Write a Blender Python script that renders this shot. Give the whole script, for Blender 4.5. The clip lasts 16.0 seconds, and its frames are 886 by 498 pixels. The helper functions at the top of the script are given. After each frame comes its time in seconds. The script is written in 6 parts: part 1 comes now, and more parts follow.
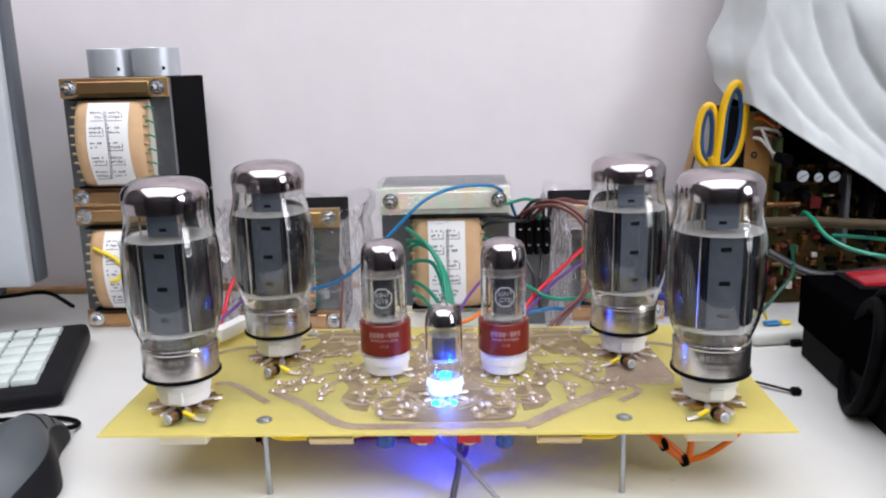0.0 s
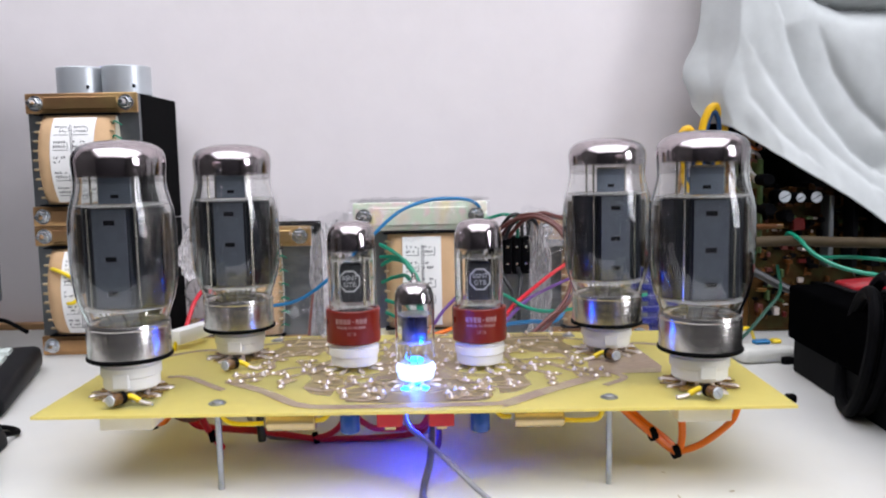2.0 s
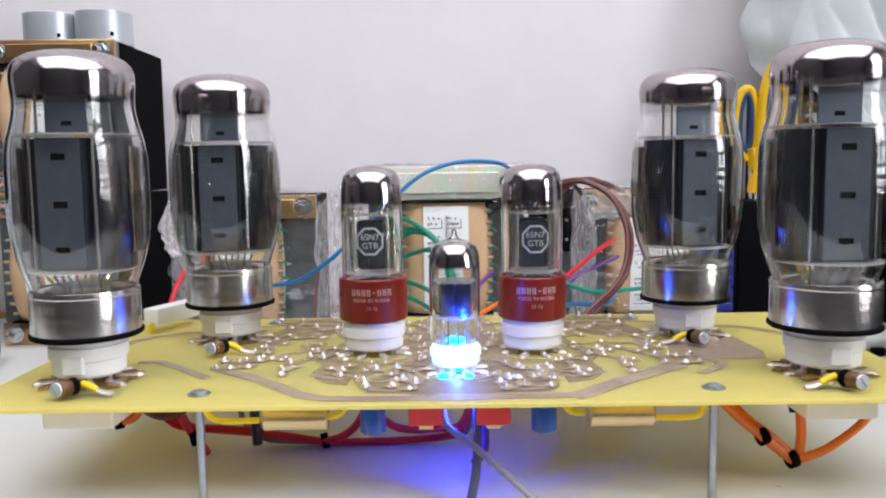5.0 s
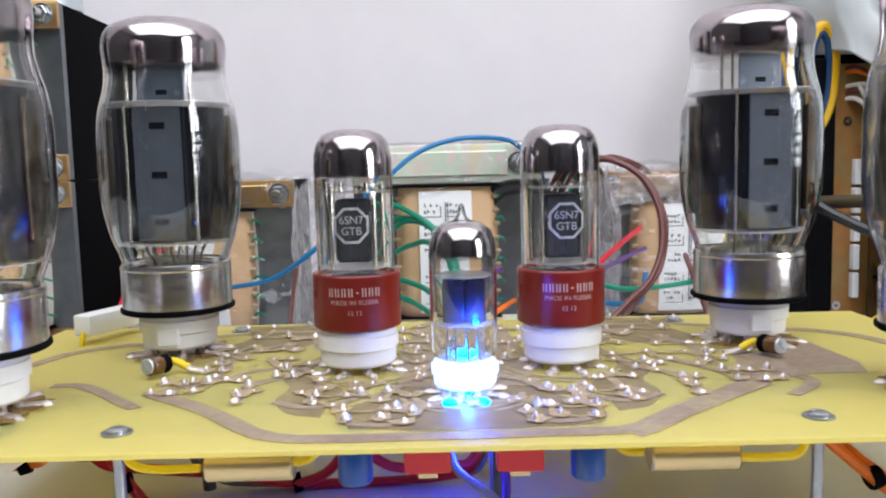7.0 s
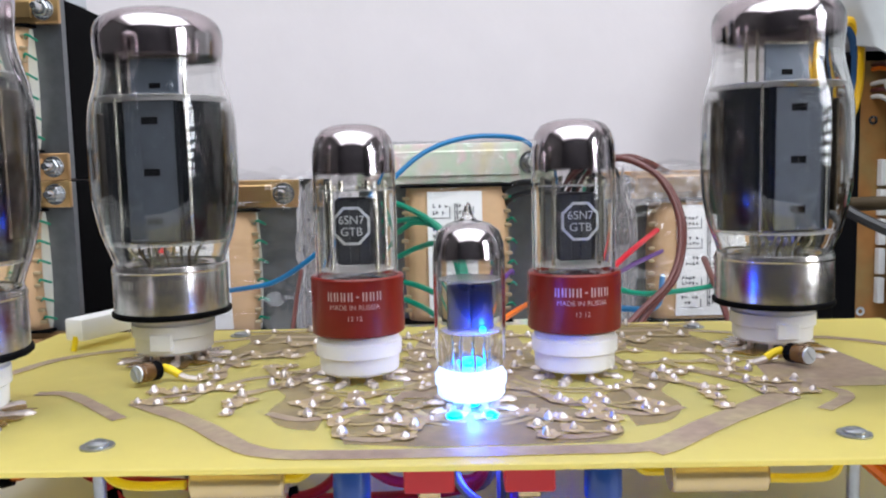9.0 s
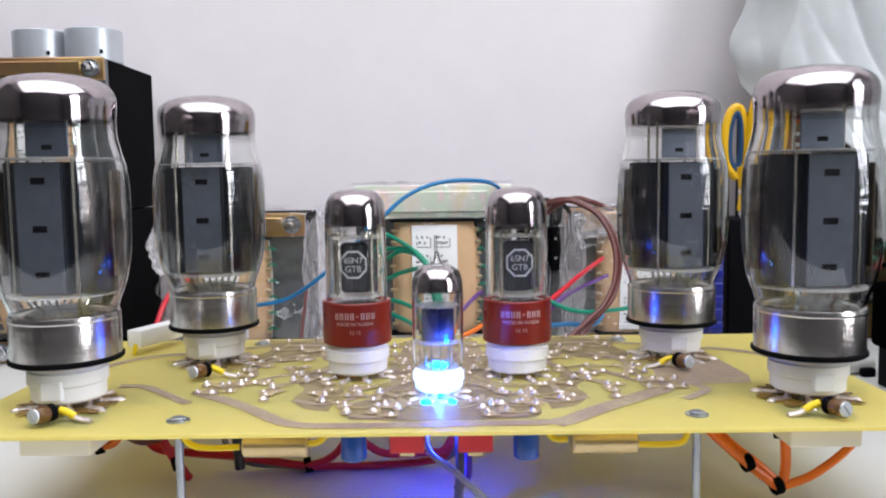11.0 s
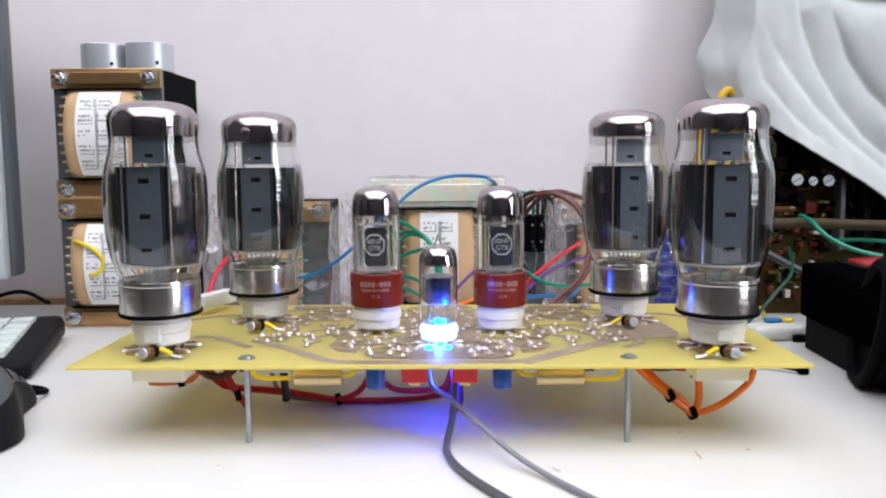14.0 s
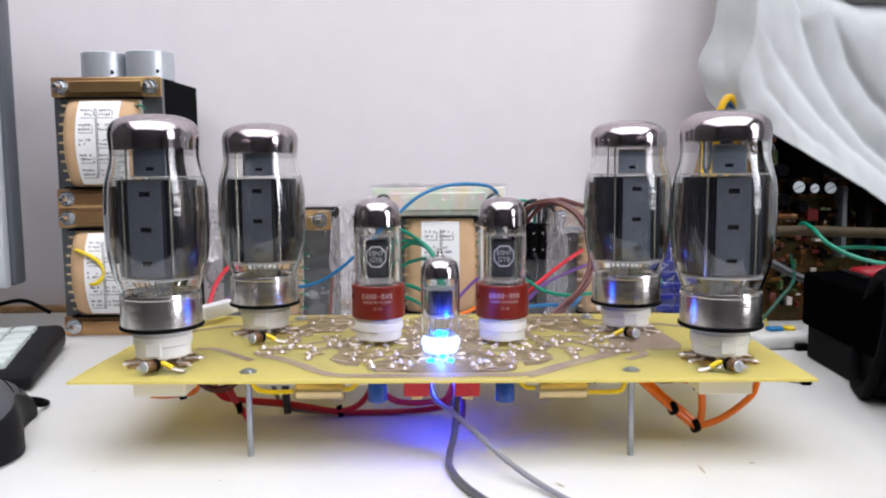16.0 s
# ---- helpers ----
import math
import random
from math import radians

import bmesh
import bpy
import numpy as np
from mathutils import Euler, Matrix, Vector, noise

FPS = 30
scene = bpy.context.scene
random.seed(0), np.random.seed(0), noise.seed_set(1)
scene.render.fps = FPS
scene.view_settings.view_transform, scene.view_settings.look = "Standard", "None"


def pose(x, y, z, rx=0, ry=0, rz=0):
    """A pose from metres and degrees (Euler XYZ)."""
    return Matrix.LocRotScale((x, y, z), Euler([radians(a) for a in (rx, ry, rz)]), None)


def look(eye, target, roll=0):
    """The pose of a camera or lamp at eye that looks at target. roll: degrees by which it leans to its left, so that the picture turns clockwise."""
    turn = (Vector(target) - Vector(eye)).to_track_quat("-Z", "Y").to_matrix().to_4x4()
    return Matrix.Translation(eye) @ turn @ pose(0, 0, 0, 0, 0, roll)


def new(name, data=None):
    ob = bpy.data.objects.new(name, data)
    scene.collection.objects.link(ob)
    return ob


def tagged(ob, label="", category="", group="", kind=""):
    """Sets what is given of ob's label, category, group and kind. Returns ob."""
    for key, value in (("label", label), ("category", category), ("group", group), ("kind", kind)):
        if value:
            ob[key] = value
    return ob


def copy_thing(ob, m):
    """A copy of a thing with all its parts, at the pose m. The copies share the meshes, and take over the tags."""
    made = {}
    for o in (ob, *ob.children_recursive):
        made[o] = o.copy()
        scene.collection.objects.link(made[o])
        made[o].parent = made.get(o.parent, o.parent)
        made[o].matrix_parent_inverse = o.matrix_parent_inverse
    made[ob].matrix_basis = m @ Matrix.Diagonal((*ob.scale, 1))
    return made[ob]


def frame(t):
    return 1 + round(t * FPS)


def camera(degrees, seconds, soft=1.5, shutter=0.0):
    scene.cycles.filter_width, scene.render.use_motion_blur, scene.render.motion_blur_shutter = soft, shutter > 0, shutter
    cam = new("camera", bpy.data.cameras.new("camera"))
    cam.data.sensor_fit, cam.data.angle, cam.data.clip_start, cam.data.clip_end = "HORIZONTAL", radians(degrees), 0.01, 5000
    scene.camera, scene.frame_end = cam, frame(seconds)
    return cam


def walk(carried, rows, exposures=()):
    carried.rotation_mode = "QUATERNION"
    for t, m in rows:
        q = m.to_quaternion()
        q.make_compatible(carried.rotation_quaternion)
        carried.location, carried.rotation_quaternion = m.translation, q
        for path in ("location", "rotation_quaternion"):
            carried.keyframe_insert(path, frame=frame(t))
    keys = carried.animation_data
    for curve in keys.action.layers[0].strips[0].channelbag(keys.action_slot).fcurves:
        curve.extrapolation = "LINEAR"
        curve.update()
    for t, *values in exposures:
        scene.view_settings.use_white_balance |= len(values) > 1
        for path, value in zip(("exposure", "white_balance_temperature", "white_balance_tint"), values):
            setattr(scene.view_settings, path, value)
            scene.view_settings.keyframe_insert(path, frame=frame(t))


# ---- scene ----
cam = camera(57.2, 16.0, 2.1)
PATH = [
    (0, (0.009, -0.42, 0.248), (-0.017, 1.528, -0.205), -1.3),
    (0.5, (0.009, -0.424, 0.211), (0.011, 1.547, -0.125), -1.1),
    (1, (0.008, -0.423, 0.194), (0.002, 1.56, -0.061), -0.9),
    (1.5, (0.011, -0.408, 0.175), (-0.018, 1.579, -0.052), -0.8),
    (2, (0.014, -0.405, 0.173), (0.035, 1.583, -0.045), -1.1),
    (2.5, (0.014, -0.398, 0.17), (0.044, 1.589, -0.054), -1.0),
    (3, (0.015, -0.394, 0.166), (0.035, 1.594, -0.06), -1.0),
    (3.5, (0.013, -0.382, 0.164), (0.041, 1.607, -0.042), -0.8),
    (4, (0.001, -0.358, 0.156), (0.023, 1.631, -0.057), -0.8),
    (6.5, (-0.01, -0.238, 0.122), (0.033, 1.753, -0.061), -1.2),
    (7, (-0.01, -0.22, 0.123), (0.032, 1.769, -0.079), -1.4),
    (7.5, (-0.008, -0.207, 0.119), (0.013, 1.782, -0.09), -1.1),
    (8, (-0.007, -0.201, 0.12), (-0.004, 1.79, -0.069), -1.1),
    (8.5, (-0.007, -0.199, 0.12), (-0.011, 1.791, -0.078), -1.5),
    (9, (-0.007, -0.203, 0.121), (0.002, 1.788, -0.074), -1.3),
    (9.5, (-0.007, -0.217, 0.125), (0.004, 1.775, -0.052), -1.2),
    (10, (-0.002, -0.245, 0.131), (0.02, 1.748, -0.041), -1.0),
    (12.5, (-0.001, -0.378, 0.153), (0.038, 1.614, -0.028), -0.7),
    (13, (0.001, -0.396, 0.154), (0.027, 1.595, -0.032), -0.7),
    (13.5, (0.004, -0.407, 0.148), (0.052, 1.58, -0.074), -0.3),
    (14, (0.002, -0.418, 0.153), (0.014, 1.57, -0.063), -0.4),
    (14.5, (0.001, -0.42, 0.154), (0.012, 1.569, -0.055), -0.5),
    (15, (0.001, -0.417, 0.155), (0.009, 1.573, -0.044), -0.6),
    (15.5, (0.0, -0.417, 0.155), (0.007, 1.573, -0.039), -0.5),
    (16, (0.001, -0.416, 0.159), (0.013, 1.572, -0.053), -0.5),
]
# the clip's camera cools and lifts its picture a little while it is close
walk(cam, [(t, look(eye, target, roll)) for t, eye, target, roll in PATH],
     [(0, 0.0, 6500, 10), (3.9, 0.0, 6500, 10), (6.4, 0.06, 6400, 7), (9.8, 0.06, 6400, 7), (12.5, 0.0, 6500, 10), (16, 0.0, 6500, 10)])

# ---------- world, window light, exposure ----------
world = bpy.data.worlds.new("world")
scene.world = world
world.use_nodes = True
wn, wl = world.node_tree.nodes, world.node_tree.links
sky = wn.new("ShaderNodeTexSky")
sky.sky_type, sky.sun_disc, sky.sun_elevation, sky.sun_rotation = "NISHITA", False, radians(35), radians(200)
wl.new(sky.outputs[0], wn["Background"].inputs[0])
wn["Background"].inputs[1].default_value = 0.1
scene.view_settings.exposure = 0.0


def area_lamp(name, eye, target, sx, sy, watts, colour):
    data = bpy.data.lights.new(name, "AREA")
    data.shape, data.size, data.size_y, data.energy, data.color = "RECTANGLE", sx, sy, watts, colour
    ob = new(name, data)
    ob.matrix_world = look(eye, target)
    return ob


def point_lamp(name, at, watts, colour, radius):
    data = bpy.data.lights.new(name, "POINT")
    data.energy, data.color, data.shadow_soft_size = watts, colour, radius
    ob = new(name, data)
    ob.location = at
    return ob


# daylight by the right-hand wall's tall window; broad added fill for ceiling bounce
area_lamp("window_daylight", (1.585, -0.86, 0.62), (0.585, -0.86, 0.62), 0.60, 1.15, 40, (0.955, 0.97, 1.06))
area_lamp("ceiling_lamp", (0.10, -0.74, 1.77), (0.10, -0.74, 0.0), 2.8, 2.0, 60.5, (0.955, 0.97, 1.055))
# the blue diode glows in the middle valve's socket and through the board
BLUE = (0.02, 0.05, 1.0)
# added lamp inside the bulb, for diode light thrown onto the anode
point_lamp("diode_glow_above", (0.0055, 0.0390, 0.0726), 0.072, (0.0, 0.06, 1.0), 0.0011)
# added lamp before the socket, for diode light leaking over the board
point_lamp("diode_glow_board", (0.002, 0.0340, 0.0500), 0.011, (0.04, 0.24, 1.0), 0.0022)
point_lamp("diode_glow_socket", (0.002, 0.0470, 0.0545), 0.022, (0.30, 0.50, 1.0), 0.0022)
point_lamp("diode_glow_below", (0.002, 0.040, 0.036), 0.10, BLUE, 0.002)


# ---------- materials ----------
def material(name, colour, rough=0.5, metal=0.0, var=0.12, scale=60.0, bump=0.0, bscale=400.0, dark=None, dscale=12.0, dmix=0.0,
             rvar=0.06, emit=None, power=0.0, coat=0.0, alpha=1.0, rand=0.0, spec=0.5):
    m = bpy.data.materials.new(name)
    m.use_nodes = True
    n, l = m.node_tree.nodes, m.node_tree.links
    p = n["Principled BSDF"]
    co = n.new("ShaderNodeTexCoord")
    fine, big = n.new("ShaderNodeTexNoise"), n.new("ShaderNodeTexNoise")
    fine.inputs["Scale"].default_value, fine.inputs["Detail"].default_value = scale, 6
    big.inputs["Scale"].default_value, big.inputs["Detail"].default_value = dscale, 4
    l.new(co.outputs["Object"], fine.inputs[0])
    l.new(co.outputs["Object"], big.inputs[0])
    ramp = n.new("ShaderNodeMapRange")
    ramp.inputs[1].default_value, ramp.inputs[2].default_value = 0.25, 0.75
    ramp.inputs[3].default_value, ramp.inputs[4].default_value = 1 - var, 1 + var
    l.new(fine.outputs[0], ramp.inputs[0])
    mul = n.new("ShaderNodeMix")
    mul.data_type, mul.blend_type = "RGBA", "MULTIPLY"
    mul.inputs[0].default_value = 1.0
    l.new(ramp.outputs[0], mul.inputs[7])
    mix = n.new("ShaderNodeMix")
    mix.data_type = "RGBA"
    mix.inputs[6].default_value = (*colour, 1)
    mix.inputs[7].default_value = (*(dark or tuple(c * 0.6 for c in colour)), 1)
    stain = n.new("ShaderNodeMapRange")
    stain.inputs[1].default_value, stain.inputs[2].default_value, stain.inputs[4].default_value = 0.45, 0.75, dmix
    l.new(big.outputs[0], stain.inputs[0])
    l.new(stain.outputs[0], mix.inputs[0])
    l.new(mix.outputs[2], mul.inputs[6])
    out = mul.outputs[2]
    if rand:
        info = n.new("ShaderNodeObjectInfo")
        rr = n.new("ShaderNodeMapRange")
        rr.inputs[3].default_value, rr.inputs[4].default_value = 1 - rand, 1 + rand
        l.new(info.outputs["Random"], rr.inputs[0])
        m2 = n.new("ShaderNodeMix")
        m2.data_type, m2.blend_type = "RGBA", "MULTIPLY"
        m2.inputs[0].default_value = 1.0
        l.new(out, m2.inputs[6])
        l.new(rr.outputs[0], m2.inputs[7])
        out = m2.outputs[2]
    l.new(out, p.inputs["Base Color"])
    rg = n.new("ShaderNodeMapRange")
    rg.inputs[3].default_value, rg.inputs[4].default_value = max(rough - rvar, 0.02), min(rough + rvar, 1)
    l.new(big.outputs[0], rg.inputs[0])
    l.new(rg.outputs[0], p.inputs["Roughness"])
    p.inputs["Metallic"].default_value = metal
    p.inputs["Coat Weight"].default_value = coat
    p.inputs["Alpha"].default_value = alpha
    p.inputs["Specular IOR Level"].default_value = spec
    if emit:
        p.inputs["Emission Color"].default_value, p.inputs["Emission Strength"].default_value = (*emit, 1), power
    if bump:
        b, bn = n.new("ShaderNodeBump"), n.new("ShaderNodeTexNoise")
        bn.inputs["Scale"].default_value, bn.inputs["Detail"].default_value = bscale, 5
        l.new(co.outputs["Object"], bn.inputs[0])
        l.new(bn.outputs[0], b.inputs["Height"])
        b.inputs["Strength"].default_value, b.inputs["Distance"].default_value = bump, 0.002
        l.new(b.outputs[0], p.inputs["Normal"])
    return m


def thin_glass(name, tint, rough=0.02, bump=0.0, bscale=60.0, ior=1.45):
    """A thin clear wall: light passes straight, and the gloss follows Fresnel."""
    m = bpy.data.materials.new(name)
    m.use_nodes = True
    n, l = m.node_tree.nodes, m.node_tree.links
    n.remove(n["Principled BSDF"])
    clear, gloss, mix, fr = n.new("ShaderNodeBsdfTransparent"), n.new("ShaderNodeBsdfGlossy"), n.new("ShaderNodeMixShader"), n.new("ShaderNodeLayerWeight")
    clear.inputs[0].default_value = (*tint, 1)
    gloss.inputs["Roughness"].default_value = rough
    power, rise = n.new("ShaderNodeMath"), n.new("ShaderNodeMapRange")
    power.operation, power.inputs[1].default_value = "POWER", 4.5
    rise.inputs[3].default_value, rise.inputs[4].default_value = ((ior - 1) / (ior + 1)) ** 2 * 1.8, 0.8
    l.new(fr.outputs["Facing"], power.inputs[0])
    l.new(power.outputs[0], rise.inputs[0])
    l.new(rise.outputs[0], mix.inputs[0])
    l.new(clear.outputs[0], mix.inputs[1])
    l.new(gloss.outputs[0], mix.inputs[2])
    l.new(mix.outputs[0], n["Material Output"].inputs[0])
    if bump:
        co, bn, b = n.new("ShaderNodeTexCoord"), n.new("ShaderNodeTexNoise"), n.new("ShaderNodeBump")
        bn.inputs["Scale"].default_value, bn.inputs["Detail"].default_value = bscale, 4
        l.new(co.outputs["Object"], bn.inputs[0])
        l.new(bn.outputs[0], b.inputs["Height"])
        b.inputs["Strength"].default_value, b.inputs["Distance"].default_value = bump, 0.004
        l.new(b.outputs[0], gloss.inputs["Normal"])
        l.new(b.outputs[0], fr.inputs["Normal"])
    return m


def real_glass(name):
    """Clear bulb glass for walls with true thickness."""
    m = bpy.data.materials.new(name)
    m.use_nodes = True
    p = m.node_tree.nodes["Principled BSDF"]
    p.inputs["Base Color"].default_value, p.inputs["Roughness"].default_value = (0.97, 0.975, 0.97, 1), 0.01
    p.inputs["Transmission Weight"].default_value, p.inputs["IOR"].default_value = 1.0, 1.47
    p.inputs["Specular IOR Level"].default_value = 0.28
    return m


def see_through(m, colour, share):
    """Lets a share of the light pass diffusely, as glass-fibre resin does."""
    n, l = m.node_tree.nodes, m.node_tree.links
    tl, mix = n.new("ShaderNodeBsdfTranslucent"), n.new("ShaderNodeMixShader")
    tl.inputs[0].default_value = (*colour, 1)
    mix.inputs[0].default_value = share
    l.new(n["Principled BSDF"].outputs[0], mix.inputs[1])
    l.new(tl.outputs[0], mix.inputs[2])
    l.new(mix.outputs[0], n["Material Output"].inputs[0])


def getter_mirror(name, z0, z1):
    """The barium mirror inside a valve's dome, thinning out between the heights z0 and z1."""
    m = bpy.data.materials.new(name)
    m.use_nodes = True
    n, l = m.node_tree.nodes, m.node_tree.links
    p = n["Principled BSDF"]
    p.inputs["Base Color"].default_value, p.inputs["Metallic"].default_value, p.inputs["Roughness"].default_value = (0.46, 0.40, 0.415, 1), 1.0, 0.08
    co, sep, noi, add, rg = n.new("ShaderNodeTexCoord"), n.new("ShaderNodeSeparateXYZ"), n.new("ShaderNodeTexNoise"), n.new("ShaderNodeMath"), n.new("ShaderNodeMapRange")
    noi.inputs["Scale"].default_value = 70
    add.operation = "MULTIPLY_ADD"
    add.inputs[1].default_value = 0.003
    l.new(co.outputs["Object"], sep.inputs[0])
    l.new(co.outputs["Object"], noi.inputs[0])
    l.new(noi.outputs[0], add.inputs[0])
    l.new(sep.outputs[2], add.inputs[2])
    rg.inputs[1].default_value, rg.inputs[2].default_value = z0 + 0.0015, z1 + 0.0015
    l.new(add.outputs[0], rg.inputs[0])
    clear, mix = n.new("ShaderNodeBsdfTransparent"), n.new("ShaderNodeMixShader")
    clear.inputs[0].default_value = (0.86, 0.85, 0.85, 1)
    l.new(rg.outputs[0], mix.inputs[0])
    l.new(clear.outputs[0], mix.inputs[1])
    l.new(p.outputs[0], mix.inputs[2])
    l.new(mix.outputs[0], n["Material Output"].inputs[0])
    return m


def flank_reflection(name):
    """Dark reflections painted as brown film on bulb flanks, thickest sideways, fading to edges."""
    m = bpy.data.materials.new(name)
    m.use_nodes = True
    n, l = m.node_tree.nodes, m.node_tree.links
    p = n["Principled BSDF"]
    p.inputs["Base Color"].default_value, p.inputs["Metallic"].default_value, p.inputs["Roughness"].default_value = (0.085, 0.072, 0.062, 1), 0.9, 0.16
    co, sep, noi = n.new("ShaderNodeTexCoord"), n.new("ShaderNodeSeparateXYZ"), n.new("ShaderNodeTexNoise")
    noi.inputs["Scale"].default_value = 120
    l.new(co.outputs["Object"], sep.inputs[0])
    l.new(co.outputs["Object"], noi.inputs[0])
    side = n.new("ShaderNodeMath")
    side.operation = "ABSOLUTE"
    l.new(sep.outputs[0], side.inputs[0])
    out = None
    for source, a, b in ((side.outputs[0], 0.0175, 0.0225), (sep.outputs[2], 0.030, 0.040), (sep.outputs[2], 0.086, 0.078), (noi.outputs[0], 0.15, 0.6)):
        rg = n.new("ShaderNodeMapRange")
        rg.inputs[1].default_value, rg.inputs[2].default_value = a, b
        l.new(source, rg.inputs[0])
        if out is None:
            out = rg.outputs[0]
            continue
        mul = n.new("ShaderNodeMath")
        mul.operation = "MULTIPLY"
        l.new(out, mul.inputs[0])
        l.new(rg.outputs[0], mul.inputs[1])
        out = mul.outputs[0]
    most = n.new("ShaderNodeMath")
    most.operation, most.inputs[1].default_value = "MULTIPLY", 0.64
    l.new(out, most.inputs[0])
    clear, mix = n.new("ShaderNodeBsdfTransparent"), n.new("ShaderNodeMixShader")
    l.new(most.outputs[0], mix.inputs[0])
    l.new(clear.outputs[0], mix.inputs[1])
    l.new(p.outputs[0], mix.inputs[2])
    l.new(mix.outputs[0], n["Material Output"].inputs[0])
    return m


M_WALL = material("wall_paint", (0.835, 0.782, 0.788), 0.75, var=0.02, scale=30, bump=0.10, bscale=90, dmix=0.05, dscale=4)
# unseen walls, kept dark so that the valves reflect a dark room
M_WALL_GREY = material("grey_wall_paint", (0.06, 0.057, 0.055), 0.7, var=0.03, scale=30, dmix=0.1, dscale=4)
M_WALL_DARK = material("dark_wall", (0.027, 0.026, 0.029), 0.7, var=0.3, scale=3, dmix=0.5, dscale=2)
M_DESK = material("white_laminate", (0.675, 0.675, 0.65), 0.36, var=0.03, scale=25, dark=(0.70, 0.66, 0.56), dmix=0.3, dscale=7)
M_STAIN = material("desk_scratch", (0.42, 0.36, 0.26), 0.5, var=0.2, scale=400)
M_FLOOR = material("floor_tile", (0.06, 0.045, 0.035), 0.5, var=0.1, scale=6, dmix=0.2)
M_CEIL = material("ceiling_paint", (0.8, 0.8, 0.79), 0.9, var=0.02)
M_WOOD = material("edge_wood", (0.42, 0.24, 0.11), 0.6, var=0.3, scale=90, dmix=0.5, dscale=30)
M_PCB = material("board_resin", (0.69, 0.655, 0.255), 0.42, var=0.05, scale=150, dark=(0.62, 0.58, 0.205), dmix=0.5, dscale=18, bump=0.03, bscale=1500)
see_through(M_PCB, (0.92, 0.87, 0.52), 0.50)
M_TRACE = material("tinned_trace", (0.31, 0.225, 0.160), 0.42, metal=0.15, var=0.2, scale=300, dark=(0.46, 0.39, 0.21), dmix=0.6, dscale=70, bump=0.05, bscale=900)
M_TRACE_THIN = material("resin_coated_trace", (0.38, 0.30, 0.13), 0.4, metal=0.1, var=0.25, scale=300, dark=(0.30, 0.22, 0.13), dmix=0.7, dscale=60)
M_POUR = material("resin_coated_copper", (0.245, 0.175, 0.105), 0.42, var=0.2, scale=200, dark=(0.33, 0.26, 0.12), dmix=0.9, dscale=55, alpha=0.66)
M_RING = material("dull_flux", (0.40, 0.30, 0.17), 0.5, var=0.3, scale=400, dark=(0.28, 0.19, 0.10), dmix=0.8, dscale=120)
M_SOLDER = material("solder", (0.72, 0.64, 0.59), 0.4, metal=0.8, var=0.08, scale=500, bump=0.2, bscale=900)
M_TAG = material("tinned_brass_tag", (0.46, 0.36, 0.22), 0.4, metal=0.6, var=0.15, scale=300)
M_CERAMIC = material("white_ceramic", (0.90, 0.895, 0.87), 0.35, var=0.02, scale=80, bump=0.04, bscale=600)
M_CERAMIC_THIN = material("thin_white_ceramic", (0.90, 0.895, 0.87), 0.35, var=0.02, scale=80)
M_IVORY = material("ivory_block", (0.80, 0.76, 0.64), 0.5, var=0.04)
M_GLASS = real_glass("valve_glass")
M_STEM = thin_glass("stem_glass", (0.85, 0.88, 0.9), 0.05)
M_GETTER_LOW = getter_mirror("low_barium_mirror", 0.0998, 0.1012)
M_GETTER_HIGH = getter_mirror("high_barium_mirror", 0.1020, 0.1042)
M_FLANK_DARK = flank_reflection("smoky_deposit")
M_NICKEL = material("nickel_base", (0.66, 0.625, 0.59), 0.23, metal=1.0, var=0.06, scale=90, bump=0.03, bscale=300)
M_BLACK = material("black_rubber", (0.0035, 0.0035, 0.004), 0.6, var=0.2, spec=0.03)
# one anode metal in two colours: wings painted shaded, front face painted lit
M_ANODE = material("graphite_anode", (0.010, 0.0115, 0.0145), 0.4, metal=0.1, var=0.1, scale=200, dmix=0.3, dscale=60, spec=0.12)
M_ANODE_LIT = material("grey_anode_face", (0.052, 0.059, 0.071), 0.42, metal=0.1, var=0.08, scale=200, dmix=0.3, dscale=60, spec=0.15)
M_TOP_PLATE = material("blue_grey_plate", (0.10, 0.12, 0.15), 0.35, metal=0.2, var=0.1, scale=200)
M_SIDE_PLATE = material("dull_gold_plate", (0.11, 0.085, 0.055), 0.35, metal=0.8, var=0.25, scale=150)
M_RELAY = material("dark_red_plastic", (0.075, 0.006, 0.005), 0.4, var=0.1, spec=0.2)
# amber darkened for the shade that the equipment stands in
M_AMBER = material("amber_part", (0.10, 0.034, 0.006), 0.45, var=0.2, spec=0.2)
M_ANODE_S = material("grey_small_anode", (0.024, 0.024, 0.030), 0.28, metal=0.4, var=0.1, scale=200)
M_TAPE = material("pale_tape", (0.74, 0.72, 0.64), 0.5, var=0.08, scale=60, dark=(0.70, 0.58, 0.25), dmix=0.4, dscale=30)
M_ANODE_D = material("dark_anode", (0.040, 0.041, 0.046), 0.4, metal=0.3, var=0.1, scale=200)
# shade inside slots, holes and vents, painted as a near-black colour
M_RECESS_SHADE = material("slot_dark", (0.004, 0.004, 0.005), 0.8, var=0.1, spec=0.06)
M_WIREROD = material("nickel_rod", (0.78, 0.74, 0.62), 0.25, metal=1.0, var=0.05)
M_MICA = material("mica", (0.42, 0.41, 0.39), 0.3, var=0.1, scale=200, alpha=0.42)
M_RED_BASE = material("maroon_bakelite", (0.185, 0.014, 0.008), 0.28, var=0.08, scale=100, coat=0.08, spec=0.35)
M_PRINT = material("silver_print", (0.36, 0.37, 0.37), 0.5, var=0.2, scale=600)
